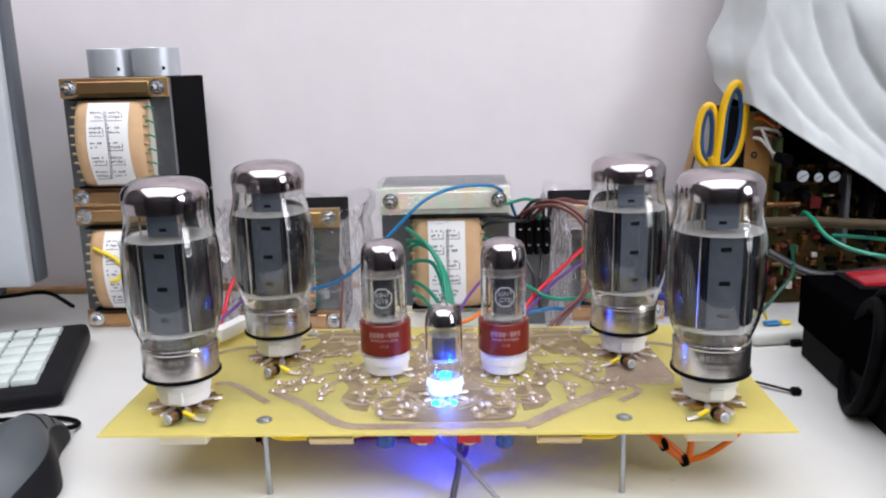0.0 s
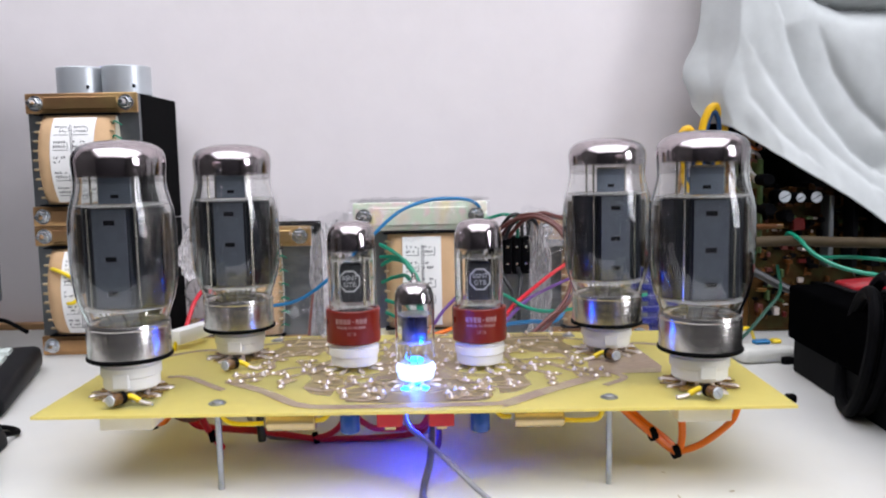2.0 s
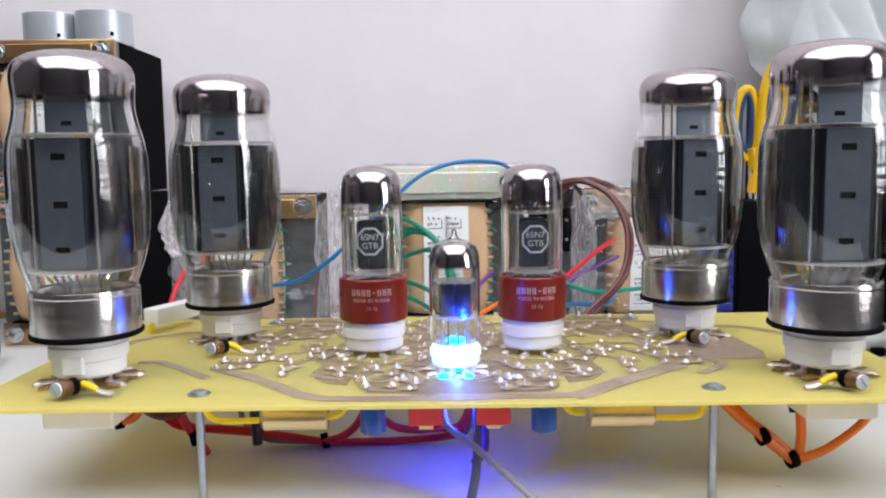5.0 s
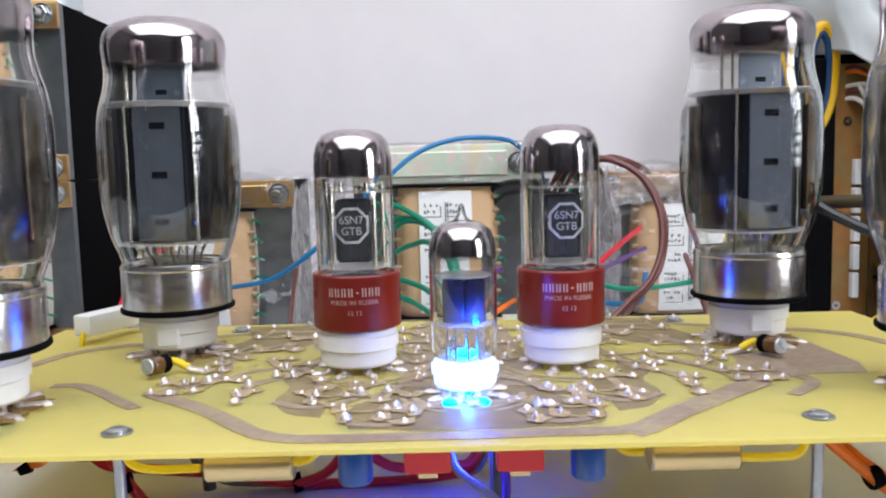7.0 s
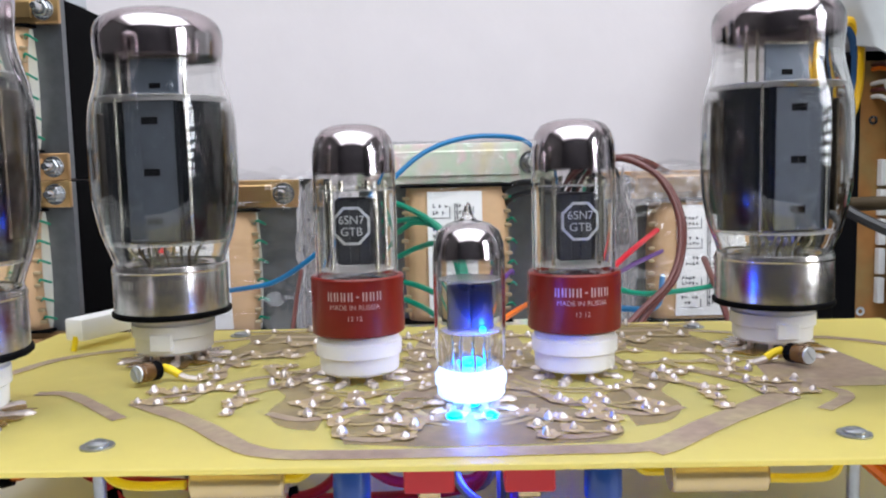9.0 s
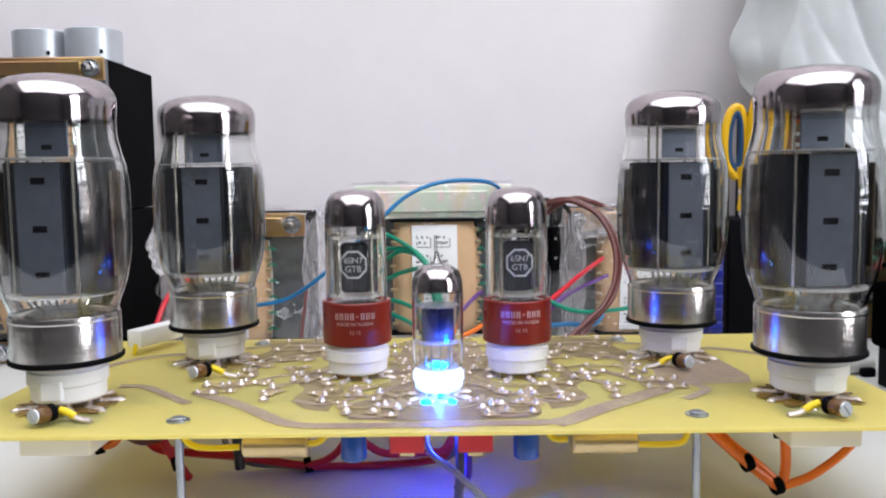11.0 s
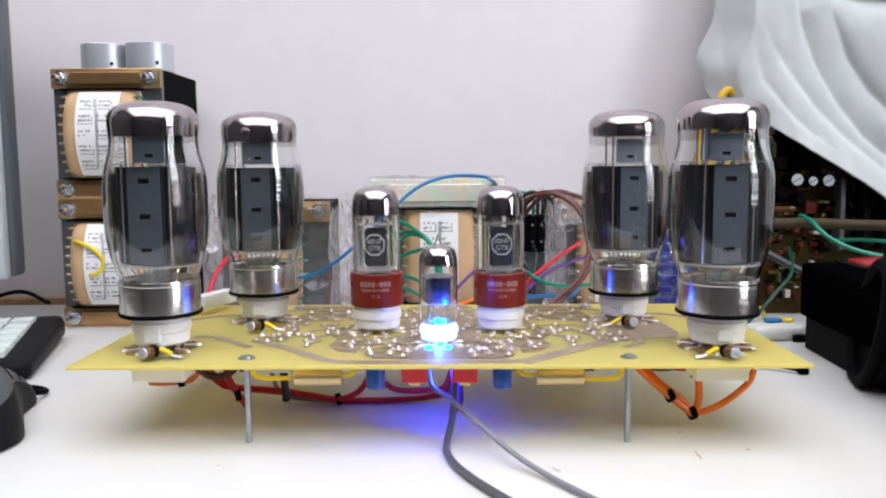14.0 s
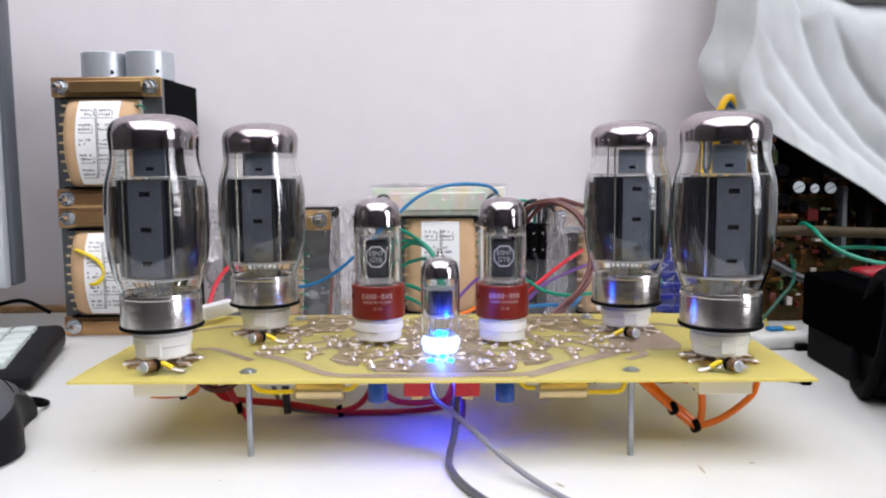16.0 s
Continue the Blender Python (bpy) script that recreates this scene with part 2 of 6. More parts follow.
M_PRINT_RED = material("rubbed_print", (0.50, 0.34, 0.32), 0.5, var=0.3, scale=900)
M_PRINT_DIM = material("worn_print", (0.60, 0.56, 0.505), 0.25, metal=1.0, var=0.2)
M_DIODE = material("blue_diode", (0.05, 0.2, 0.9), 0.3, emit=(0.0, 0.16, 1.0), power=24)
M_DIODE_DIM = material("dim_blue_lamp", (0.02, 0.05, 0.5), 0.3, emit=(0.0, 0.02, 1.0), power=1.0)
M_CORE = material("core_steel", (0.17, 0.18, 0.19), 0.36, metal=0.75, var=0.15, scale=120, dmix=0.3, dscale=20, bump=0.1, bscale=500)
M_CORE_BLK = material("black_lacquer", (0.0025, 0.0025, 0.003), 0.65, var=0.2, scale=100, bump=0.06, bscale=400, spec=0.02)
M_BRACKET = material("passivated_copper", (0.60, 0.345, 0.165), 0.3, metal=0.9, var=0.18, scale=50, dark=(0.52, 0.39, 0.15), dmix=0.8, dscale=22, bump=0.05, bscale=60)
M_ZINC = material("yellow_zinc", (0.94, 0.89, 0.80), 0.3, metal=0.12, var=0.10, scale=35, dark=(0.90, 0.80, 0.74), dmix=0.7, dscale=25, bump=0.04, bscale=80)
zn, zk = M_ZINC.node_tree.nodes, M_ZINC.node_tree.links
zc, zt, zr, zm = zn.new("ShaderNodeTexCoord"), zn.new("ShaderNodeTexNoise"), zn.new("ShaderNodeValToRGB"), zn.new("ShaderNodeMix")
zt.inputs["Scale"].default_value, zt.inputs["Detail"].default_value = 34, 3
for k, (at, c) in enumerate(((0.30, (0.94, 0.90, 0.62)), (0.42, (0.93, 0.92, 0.88)), (0.52, (0.74, 0.92, 0.78)), (0.60, (0.95, 0.80, 0.86)), (0.70, (0.92, 0.86, 0.50)))):
    stop = zr.color_ramp.elements[k] if k < 2 else zr.color_ramp.elements.new(at)
    stop.position, stop.color = at, (*c, 1)
zm.data_type, zm.blend_type = "RGBA", "MULTIPLY"
zm.inputs[0].default_value = 1.0
zk.new(zc.outputs["Object"], zt.inputs[0])
zk.new(zt.outputs[0], zr.inputs[0])
zk.new(zn["Principled BSDF"].inputs["Base Color"].links[0].from_socket, zm.inputs[6])
zk.new(zr.outputs[0], zm.inputs[7])
zk.new(zm.outputs[2], zn["Principled BSDF"].inputs["Base Color"])
M_BOLT = material("zinc_bolt", (0.66, 0.68, 0.70), 0.25, metal=1.0, var=0.1)
M_KRAFT = material("kraft_paper", (0.65, 0.42, 0.23), 0.7, var=0.08, scale=60, dmix=0.35, dscale=25, bump=0.08, bscale=200)
M_PAPER = material("white_label", (0.87, 0.86, 0.85), 0.6, var=0.03, scale=40)
M_INK = material("dark_ink", (0.05, 0.05, 0.06), 0.7, var=0.1)
M_ALU = material("brushed_aluminium", (0.56, 0.59, 0.62), 0.4, metal=0.5, var=0.05, scale=60)
M_STEEL = material("threaded_steel", (0.42, 0.44, 0.46), 0.35, metal=0.9, var=0.15, scale=300)
M_GOLD = material("tan_film_can", (0.66, 0.50, 0.25), 0.2, metal=0.55, var=0.05, coat=0.4)
M_CBLUE = material("blue_can", (0.01, 0.07, 0.36), 0.3, var=0.05, coat=0.4)
M_CRED = material("red_film_block", (0.62, 0.02, 0.028), 0.35, var=0.05)
M_BROWN_CAP = material("brown_sleeve", (0.15, 0.07, 0.018), 0.22, metal=0.3, var=0.2, scale=300, dark=(0.05, 0.025, 0.01), dmix=0.7, dscale=90, coat=0.4)
M_DARK_CAN = material("dark_brown_sleeve", (0.020, 0.010, 0.006), 0.3, var=0.2, scale=200, spec=0.3)
M_FLUX = material("amber_flux", (0.26, 0.15, 0.03), 0.25, var=0.3, scale=200, dark=(0.10, 0.05, 0.012), dmix=0.8, dscale=120, coat=0.3)
M_YEL = material("yellow_sleeve", (0.82, 0.60, 0.01), 0.4, var=0.05)
M_FILM = thin_glass("clear_wrap", (0.96, 0.96, 0.965), 0.07, bump=0.9, bscale=60, ior=1.45)
M_CRUMPLE = thin_glass("crumpled_wrap", (0.93, 0.93, 0.94), 0.12, bump=1.0, bscale=90)
cn, ck = M_CRUMPLE.node_tree.nodes, M_CRUMPLE.node_tree.links
milk, veil = cn.new("ShaderNodeBsdfDiffuse"), cn.new("ShaderNodeMixShader")
milk.inputs[0].default_value, veil.inputs[0].default_value = (0.9, 0.86, 0.86, 1), 0.26
ck.new(cn["Material Output"].inputs[0].links[0].from_socket, veil.inputs[1])
ck.new(milk.outputs[0], veil.inputs[2])
ck.new(veil.outputs[0], cn["Material Output"].inputs[0])
M_CLOTH = material("white_cotton", (0.54, 0.56, 0.555), 0.9, var=0.05, scale=60, dmix=0.1, dscale=9, bump=0.22, bscale=1100)
M_KEYS = material("key_cap", (0.60, 0.66, 0.62), 0.45, var=0.05, rand=0.04)
M_KBODY = material("black_plastic", (0.012, 0.012, 0.0135), 0.45, var=0.15, bump=0.1, bscale=1200, spec=0.05)
M_MOUSE = material("grey_mouse_shell", (0.055, 0.065, 0.072), 0.4, var=0.08, bump=0.06, bscale=1500)
M_BEZEL = material("silver_bezel", (0.62, 0.65, 0.69), 0.35, metal=0.2, var=0.04)
M_BEZEL_D = material("dark_bezel_side", (0.10, 0.11, 0.125), 0.4, var=0.05)
M_SCREEN = material("screen_black", (0.01, 0.01, 0.012), 0.15, var=0.05)
# shade under the cloth is put into this board's colour; the next is lit
M_SHADED_PCB = material("phenolic_board", (0.056, 0.026, 0.007), 0.6, var=0.55, scale=120, dark=(0.020, 0.028, 0.009), dmix=0.98, dscale=60, spec=0.08)
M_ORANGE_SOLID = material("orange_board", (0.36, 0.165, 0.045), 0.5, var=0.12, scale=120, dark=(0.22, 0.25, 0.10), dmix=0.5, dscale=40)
M_GREEN_EDGE = material("green_board", (0.050, 0.085, 0.022), 0.5, var=0.25, scale=150)
M_HEATSINK = material("black_anodised", (0.005, 0.005, 0.006), 0.55, metal=0.1, var=0.15, spec=0.03)
M_SCIS_Y = material("yellow_handle", (0.80, 0.46, 0.005), 0.4, var=0.05)
M_SCIS_B = material("blue_grip", (0.004, 0.045, 0.13), 0.55, var=0.1)
M_BLUEBOX = material("blue_plastic", (0.008, 0.015, 0.20), 0.35, var=0.2, scale=150)
M_ROD = material("beige_sleeving", (0.058, 0.041, 0.021), 0.6, var=0.2, scale=80, spec=0.2)
M_REDSW = material("red_switch", (0.30, 0.006, 0.014), 0.3, var=0.05)
M_PROBE = material("dark_red_plastic_grip", (0.28, 0.008, 0.025), 0.35, var=0.08)
M_CASE = material("black_case_paint", (0.0016, 0.0016, 0.0018), 0.7, var=0.2, spec=0.0)
M_GREYBOX = material("grey_base_plate", (0.0035, 0.0035, 0.004), 0.6, var=0.1, spec=0.04)
M_BEIGE = material("off_white_plastic", (0.62, 0.62, 0.58), 0.45, var=0.05)
PAINTS = dict(red=(0.56, 0.009, 0.025), blue=(0.0, 0.155, 0.37), green=(0.0, 0.24, 0.14), dgreen=(0.0, 0.055, 0.03), brown=(0.115, 0.028, 0.022), black=(0.012, 0.012, 0.014),
              orange=(0.82, 0.17, 0.008), yellow=(0.82, 0.60, 0.01), purple=(0.11, 0.035, 0.20), white=(0.72, 0.70, 0.66), grey=(0.25, 0.25, 0.27), dgrey=(0.10, 0.10, 0.11))
M_WIRE = {k: material(k + "_insulation", v, 0.35, var=0.06) for k, v in PAINTS.items()}


# the board lets some yellow light through to the desk below
n, l = M_PCB.node_tree.nodes, M_PCB.node_tree.links
tr, mx = n.new("ShaderNodeBsdfTranslucent"), n.new("ShaderNodeMixShader")
tr.inputs[0].default_value, mx.inputs[0].default_value = (1.0, 0.87, 0.38, 1), 0.55
l.new(n["Principled BSDF"].outputs[0], mx.inputs[1])
l.new(tr.outputs[0], mx.inputs[2])
l.new(mx.outputs[0], n["Material Output"].inputs[0])


n, l = M_CERAMIC_THIN.node_tree.nodes, M_CERAMIC_THIN.node_tree.links
tr, mx = n.new("ShaderNodeBsdfTranslucent"), n.new("ShaderNodeMixShader")
tr.inputs[0].default_value, mx.inputs[0].default_value = (0.95, 0.95, 0.95, 1), 0.4
l.new(n["Principled BSDF"].outputs[0], mx.inputs[1])
l.new(tr.outputs[0], mx.inputs[2])
l.new(mx.outputs[0], n["Material Output"].inputs[0])


# ---------- mesh helpers ----------
def part(name, bm, mat, parent=None, label="", m=None, sharp=35, keep=False):
    me = bpy.data.meshes.new(name)
    if not keep:
        bmesh.ops.recalc_face_normals(bm, faces=bm.faces)
    bm.to_mesh(me)
    bm.free()
    me.materials.append(mat)
    for p in me.polygons:
        p.use_smooth = True
    me.set_sharp_from_angle(angle=radians(sharp))
    ob = new(name, me)
    if parent:
        ob.parent = parent
    if m is not None:
        ob.matrix_basis = m
    if label:
        ob["label"] = label
    return ob


def again(src, m, parent=None):
    """One more piece on the same mesh."""
    ob = new(src.name.split(".")[0], src.data)
    ob.parent = parent or src.parent
    ob.matrix_basis = m
    return ob


def thing(name, m, label, category, group=""):
    ob = new(name)
    ob.empty_display_size = 0.01
    ob.matrix_basis = m
    return tagged(ob, label, category, group)


def box(bm, x0, x1, y0, y1, z0, z1, bevel=0.0, seg=2, m=None):
    ret = bmesh.ops.create_cube(bm, size=1.0)
    vs = ret["verts"]
    for v in vs:
        v.co = Vector(((x0 + x1) / 2 + v.co.x * (x1 - x0), (y0 + y1) / 2 + v.co.y * (y1 - y0), (z0 + z1) / 2 + v.co.z * (z1 - z0)))
    if bevel:
        es = list({e for v in vs for e in v.link_edges})
        r = bmesh.ops.bevel(bm, geom=es, offset=bevel, segments=seg, affect="EDGES", profile=0.5)
        vs = list({v for f in r["faces"] for v in f.verts} | {v for v in vs if v.is_valid})
    if m is not None:
        bmesh.ops.transform(bm, matrix=m, verts=[v for v in vs if v.is_valid])
    return bm


def lathe(bm, prof, seg=40, m=None, close=False):
    rows = []
    for r, z in prof:
        if r < 1e-6:
            rows.append([bm.verts.new((0, 0, z))])
        else:
            rows.append([bm.verts.new((r * math.cos(2 * math.pi * i / seg), r * math.sin(2 * math.pi * i / seg), z)) for i in range(seg)])
    pairs = list(zip(rows, rows[1:])) + ([(rows[-1], rows[0])] if close else [])
    for a, b in pairs:
        for i in range(seg):
            j = (i + 1) % seg
            if len(a) == 1 and len(b) == 1:
                continue
            if len(a) == 1:
                bm.faces.new((a[0], b[j], b[i]))
            elif len(b) == 1:
                bm.faces.new((a[i], a[j], b[0]))
            else:
                bm.faces.new((a[i], a[j], b[j], b[i]))
    if m is not None:
        bmesh.ops.transform(bm, matrix=m, verts=[v for r in rows for v in r])
    return bm


def smooth_line(pts, n=8):
    """A Catmull-Rom line through the points."""
    p = [Vector(q) for q in pts]
    p = [p[0] * 2 - p[1]] + p + [p[-1] * 2 - p[-2]]
    out = []
    for i in range(1, len(p) - 2):
        for k in range(n):
            t = k / n
            a, b, c, d = p[i - 1], p[i], p[i + 1], p[i + 2]
            out.append(0.5 * (2 * b + (c - a) * t + (2 * a - 5 * b + 4 * c - d) * t * t + (3 * b - a - 3 * c + d) * t ** 3))
    out.append(p[-2].copy())
    return out


def sweep(bm, line, r, seg=8, flat=1.0):
    rows = []
    up = Vector((0.13, 0.21, 1)).normalized()
    for i, c in enumerate(line):
        t = (line[min(i + 1, len(line) - 1)] - line[max(i - 1, 0)]).normalized()
        if abs(t.dot(up)) > 0.95:
            up = Vector((1, 0.2, 0.1)).normalized()
        s = t.cross(up).normalized()
        u = s.cross(t).normalized()
        up = u
        rows.append([bm.verts.new(c + s * r * math.cos(2 * math.pi * k / seg) + u * r * flat * math.sin(2 * math.pi * k / seg)) for k in range(seg)])
    for a, b in zip(rows, rows[1:]):
        for k in range(seg):
            bm.faces.new((a[k], a[(k + 1) % seg], b[(k + 1) % seg], b[k]))
    bm.faces.new(rows[0])
    bm.faces.new(rows[-1][::-1])
    return bm


def rod(bm, a, b, r, seg=10):
    return sweep(bm, [Vector(a), (Vector(a) + Vector(b)) / 2, Vector(b)], r, seg)


def grid_sheet(bm, nu, nv, f):
    rows = [[bm.verts.new(f(i / nu, j / nv)) for i in range(nu + 1)] for j in range(nv + 1)]
    for a, b in zip(rows, rows[1:]):
        for i in range(nu):
            bm.faces.new((a[i], a[i + 1], b[i + 1], b[i]))
    return bm


def text_mesh(words, size):
    cu = bpy.data.curves.new("words", "FONT")
    cu.body, cu.size, cu.align_x, cu.align_y = words, size, "CENTER", "CENTER"
    ob = bpy.data.objects.new("words", cu)
    scene.collection.objects.link(ob)
    me = ob.to_mesh()
    bm = bmesh.new()
    bm.from_mesh(me)
    ob.to_mesh_clear()
    bpy.data.objects.remove(ob)
    bpy.data.curves.remove(cu)
    return bm


def wrap(bm, r, z, turn=0.0):
    """Bends flat lettering round a drum of radius r, facing -y."""
    for v in bm.verts:
        a = v.co.x / r + turn
        v.co = Vector((r * math.sin(a), -r * math.cos(a), z + v.co.y))
    return bm


def join(bm, other):
    me = bpy.data.meshes.new("join")
    other.to_mesh(me)
    other.free()
    bm.from_mesh(me)
    bpy.data.meshes.remove(me)
    return bm


def bar(bm, x, y, w, h):
    """A flat bar in the plane z = 0."""
    bm.faces.new([bm.verts.new(c) for c in ((x - w / 2, y - h / 2, 0), (x + w / 2, y - h / 2, 0), (x + w / 2, y + h / 2, 0), (x - w / 2, y + h / 2, 0))])
    return bm


# ---------- the room ----------
WALL_Y = 0.47


def structure(name, bm, mat, label, category):
    return tagged(part(name, bm, mat), label, category, kind="structure")


structure("wall_back", box(bmesh.new(), -1.7, 1.6, WALL_Y, WALL_Y + 0.12, -0.74, 1.8), M_WALL, "plain off-white plastered wall behind the desk", "wall")
# side and far walls are unseen and only shape the valves' reflections
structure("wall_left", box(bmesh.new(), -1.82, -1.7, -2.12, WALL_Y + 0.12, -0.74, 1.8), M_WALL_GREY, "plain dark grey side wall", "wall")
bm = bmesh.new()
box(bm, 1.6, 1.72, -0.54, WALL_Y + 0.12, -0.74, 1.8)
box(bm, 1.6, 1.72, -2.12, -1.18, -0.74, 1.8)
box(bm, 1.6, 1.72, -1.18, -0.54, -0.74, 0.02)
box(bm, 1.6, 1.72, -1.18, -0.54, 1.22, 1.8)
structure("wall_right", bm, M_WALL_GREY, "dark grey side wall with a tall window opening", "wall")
bm = bmesh.new()
for y0, y1, z0, z1 in ((-1.18, -1.145, 0.02, 1.22), (-0.575, -0.54, 0.02, 1.22), (-1.144, -0.576, 0.02, 0.055), (-1.144, -0.576, 1.185, 1.22), (-0.885, -0.835, 0.056, 1.184),
                       (-1.144, -0.886, 0.38, 0.43), (-0.834, -0.576, 0.38, 0.43), (-1.144, -0.886, 0.79, 0.84), (-0.834, -0.576, 0.79, 0.84)):
    box(bm, 1.55, 1.58, y0, y1, z0, z1)
for k in range(7):  # unseen grille over the lowest panes, added to break up glass reflections
    box(bm, 1.535, 1.548, -1.144, -0.576, 0.066 + 0.047 * k, 0.086 + 0.047 * k)
for y in (-1.085, -0.985, -0.735, -0.635):
    box(bm, 1.5485, 1.5495, y - 0.014, y + 0.014, 0.056, 0.379)
structure("window_1", bm, M_BEZEL_D, "dark window frame with six panes, an added grille over the lowest to break reflections", "window")
structure("wall_front", box(bmesh.new(), -1.7, 1.6, -2.12, -2.0, -0.74, 1.8), M_WALL_DARK, "plain dark grey wall at the far side of the room", "wall")
structure("ceiling", box(bmesh.new(), -1.82, 1.72, -2.12, WALL_Y + 0.12, 1.8, 1.9), M_CEIL, "plain white ceiling", "ceiling")
structure("floor", box(bmesh.new(), -1.82, 1.72, -2.12, WALL_Y + 0.12, -0.84, -0.74), M_FLOOR, "plain brownish floor", "floor")
structure("trim", box(bmesh.new(), -1.69, 0.3, WALL_Y - 0.012, WALL_Y - 0.001, 0.0, 0.007, 0.001), M_WOOD, "worn brown wooden strip where desk meets wall", "trim")

desk = thing("desk", pose(0, 0, 0), "white laminate desk with faint stains, against the wall", "desk")
part("desktop", box(bmesh.new(), -1.2, 1.1, -0.20, WALL_Y - 0.002, -0.028, 0.0, 0.002), M_DESK, desk)
for x, y, w, h, turn in ((0.136, -0.0125, 0.0012, 0.012, 0), (0.165, -0.004, 0.0035, 0.0018, 20), (0.137, 0.023, 0.0025, 0.0012, -10), (0.060, -0.030, 0.0010, 0.007, 35), (-0.110, -0.020, 0.0022, 0.0012, 15), (-0.180, -0.005, 0.0016, 0.0010, 50)):
    bm = bmesh.new()
    bm.faces.new([bm.verts.new((w * 0.5 * c, h * 0.5 * s, 0.0004)) for c, s in ((-0.5, -1), (0.6, -0.8), (1, 0.1), (0.4, 1), (-0.7, 0.9), (-1, 0))])
    part("scratch", bm, M_STAIN, desk, "small brown scratch", pose(x, y, 0, 0, 0, turn))
for x in (-1.17, 1.05):
    part("side_panel", box(bmesh.new(), x, x + 0.02, -0.17, 0.43, -0.739, -0.029), M_DESK, desk)

# ---------- the amplifier board ----------
ZB, THICK = 0.047, 0.0018
AMP = pose(0.0015, -0.005, 0, 0, 0, -1.3)
HALF, DEEP = 0.1935, 0.182
POWER = ((-0.1565, 0.041, -5), (0.1595, 0.034, 1), (-0.115, 0.122, 0), (0.1255, 0.117, 9))
LIFT = (0.0038, 0.0030, 0.0024, 0.0018)
DRIVER = ((-0.0365, 0.085, 0), (0.0405, 0.083, 0))
MIDDLE = (0.002, 0.047)


def amp_xy(x, y):
    v = AMP.inverted() @ Vector((x, y, 0))
    return v.x, v.y


board = thing("amplifier_board", AMP, "yellow resin valve amplifier circuit board on threaded steel legs", "circuit board")
part("board", box(bmesh.new(), -HALF - 0.0018, HALF + 0.0006, 0, DEEP, ZB - THICK, ZB, 0.0003, 1), M_PCB, board, "translucent yellow resin board")


def strip(bm, pts, w, z=ZB + 0.0003, n=5):
    """A flat tinned track through the points."""
    line = smooth_line([(x, y, z) for x, y in pts], n)
    rows = []
    for i, c in enumerate(line):
        t = (line[min(i + 1, len(line) - 1)] - line[max(i - 1, 0)]).normalized()
        s = Vector((-t.y, t.x, 0)) * (w / 2 * 1.35 * (1 + 0.12 * noise.noise(c * 300)))
        rows.append((bm.verts.new(c - s), bm.verts.new(c + s)))
    for a, b in zip(rows, rows[1:]):
        bm.faces.new((a[0], b[0], b[1], a[1]))
    return bm


LEVEL = [0]


def track(pts, w, mirror=False, mat=M_TRACE):
    for s in ((1, -1) if mirror else (1,)):
        LEVEL[0] += 1
        part("track", strip(bmesh.new(), [(s * x, y) for x, y in pts], w, ZB + 0.0003 + 0.000001 * LEVEL[0]), mat, board)


track([(-0.110, 0.0605), (-0.085, 0.039), (-0.067, 0.0185), (-0.060, 0.0122), (-0.053, 0.0092), (-0.044, 0.0082), (-0.02, 0.008), (0.02, 0.009), (0.040, 0.0094), (0.048, 0.0120), (0.056, 0.0190), (0.066, 0.0290), (0.094, 0.054), (0.110, 0.0655)], 0.0050)
track([(0.046, 0.0052), (0.054, 0.0115), (0.071, 0.0285), (0.102, 0.055)], 0.003)
track([(-0.150, 0.073), (-0.137, 0.071), (-0.1085, 0.0425)], 0.0035)
track([(0.112, 0.070), (0.1183, 0.0557), (0.1046, 0.0404)], 0.0035)
track([(-0.0765, 0.045), (-0.077, 0.068), (-0.064, 0.080), (-0.055, 0.112), (-0.058, 0.135)], 0.0028, True)
track([(-0.0636, 0.0456), (-0.0524, 0.0388), (-0.0425, 0.042), (-0.036, 0.050)], 0.0028, True)
track([(-0.0515, 0.044), (-0.052, 0.058), (-0.050, 0.074)], 0.0026, True)
track([(-0.109, 0.060), (-0.103, 0.066), (-0.092, 0.072), (-0.080, 0.088), (-0.068, 0.092)], 0.0024, True)
track([(-0.098, 0.074), (-0.091, 0.090), (-0.094, 0.104), (-0.090, 0.120), (-0.078, 0.134)], 0.0024, True)
track([(-0.104, 0.174), (-0.085, 0.174), (-0.070, 0.1755), (-0.040, 0.174)], 0.003, True)
track([(-0.092, 0.149), (-0.079, 0.150), (-0.066, 0.146), (-0.060, 0.124), (-0.048, 0.118)], 0.003, True)
track([(-0.090, 0.162), (-0.062, 0.160), (-0.045, 0.150), (-0.028, 0.154)], 0.003, True)
track([(-0.024, 0.131), (-0.019, 0.116), (-0.018, 0.100), (-0.013, 0.084)], 0.003, True)
track([(-0.014, 0.150), (-0.012, 0.125), (-0.008, 0.105), (-0.008, 0.078)], 0.0035, True)
track([(-0.040, 0.034), (-0.038, 0.023), (-0.028, 0.019), (-0.017, 0.021)], 0.0026, True)
track([(-0.026, 0.034), (-0.020, 0.040), (-0.014, 0.041)], 0.003, True)
track([(-0.041, 0.051), (-0.030, 0.050), (-0.024, 0.060), (-0.020, 0.072)], 0.003, True)
track([(-0.128, 0.135), (-0.120, 0.150), (-0.098, 0.160)], 0.003, True)
track([(-0.176, 0.10), (-0.168, 0.125), (-0.150, 0.140), (-0.132, 0.140)], 0.004, True)
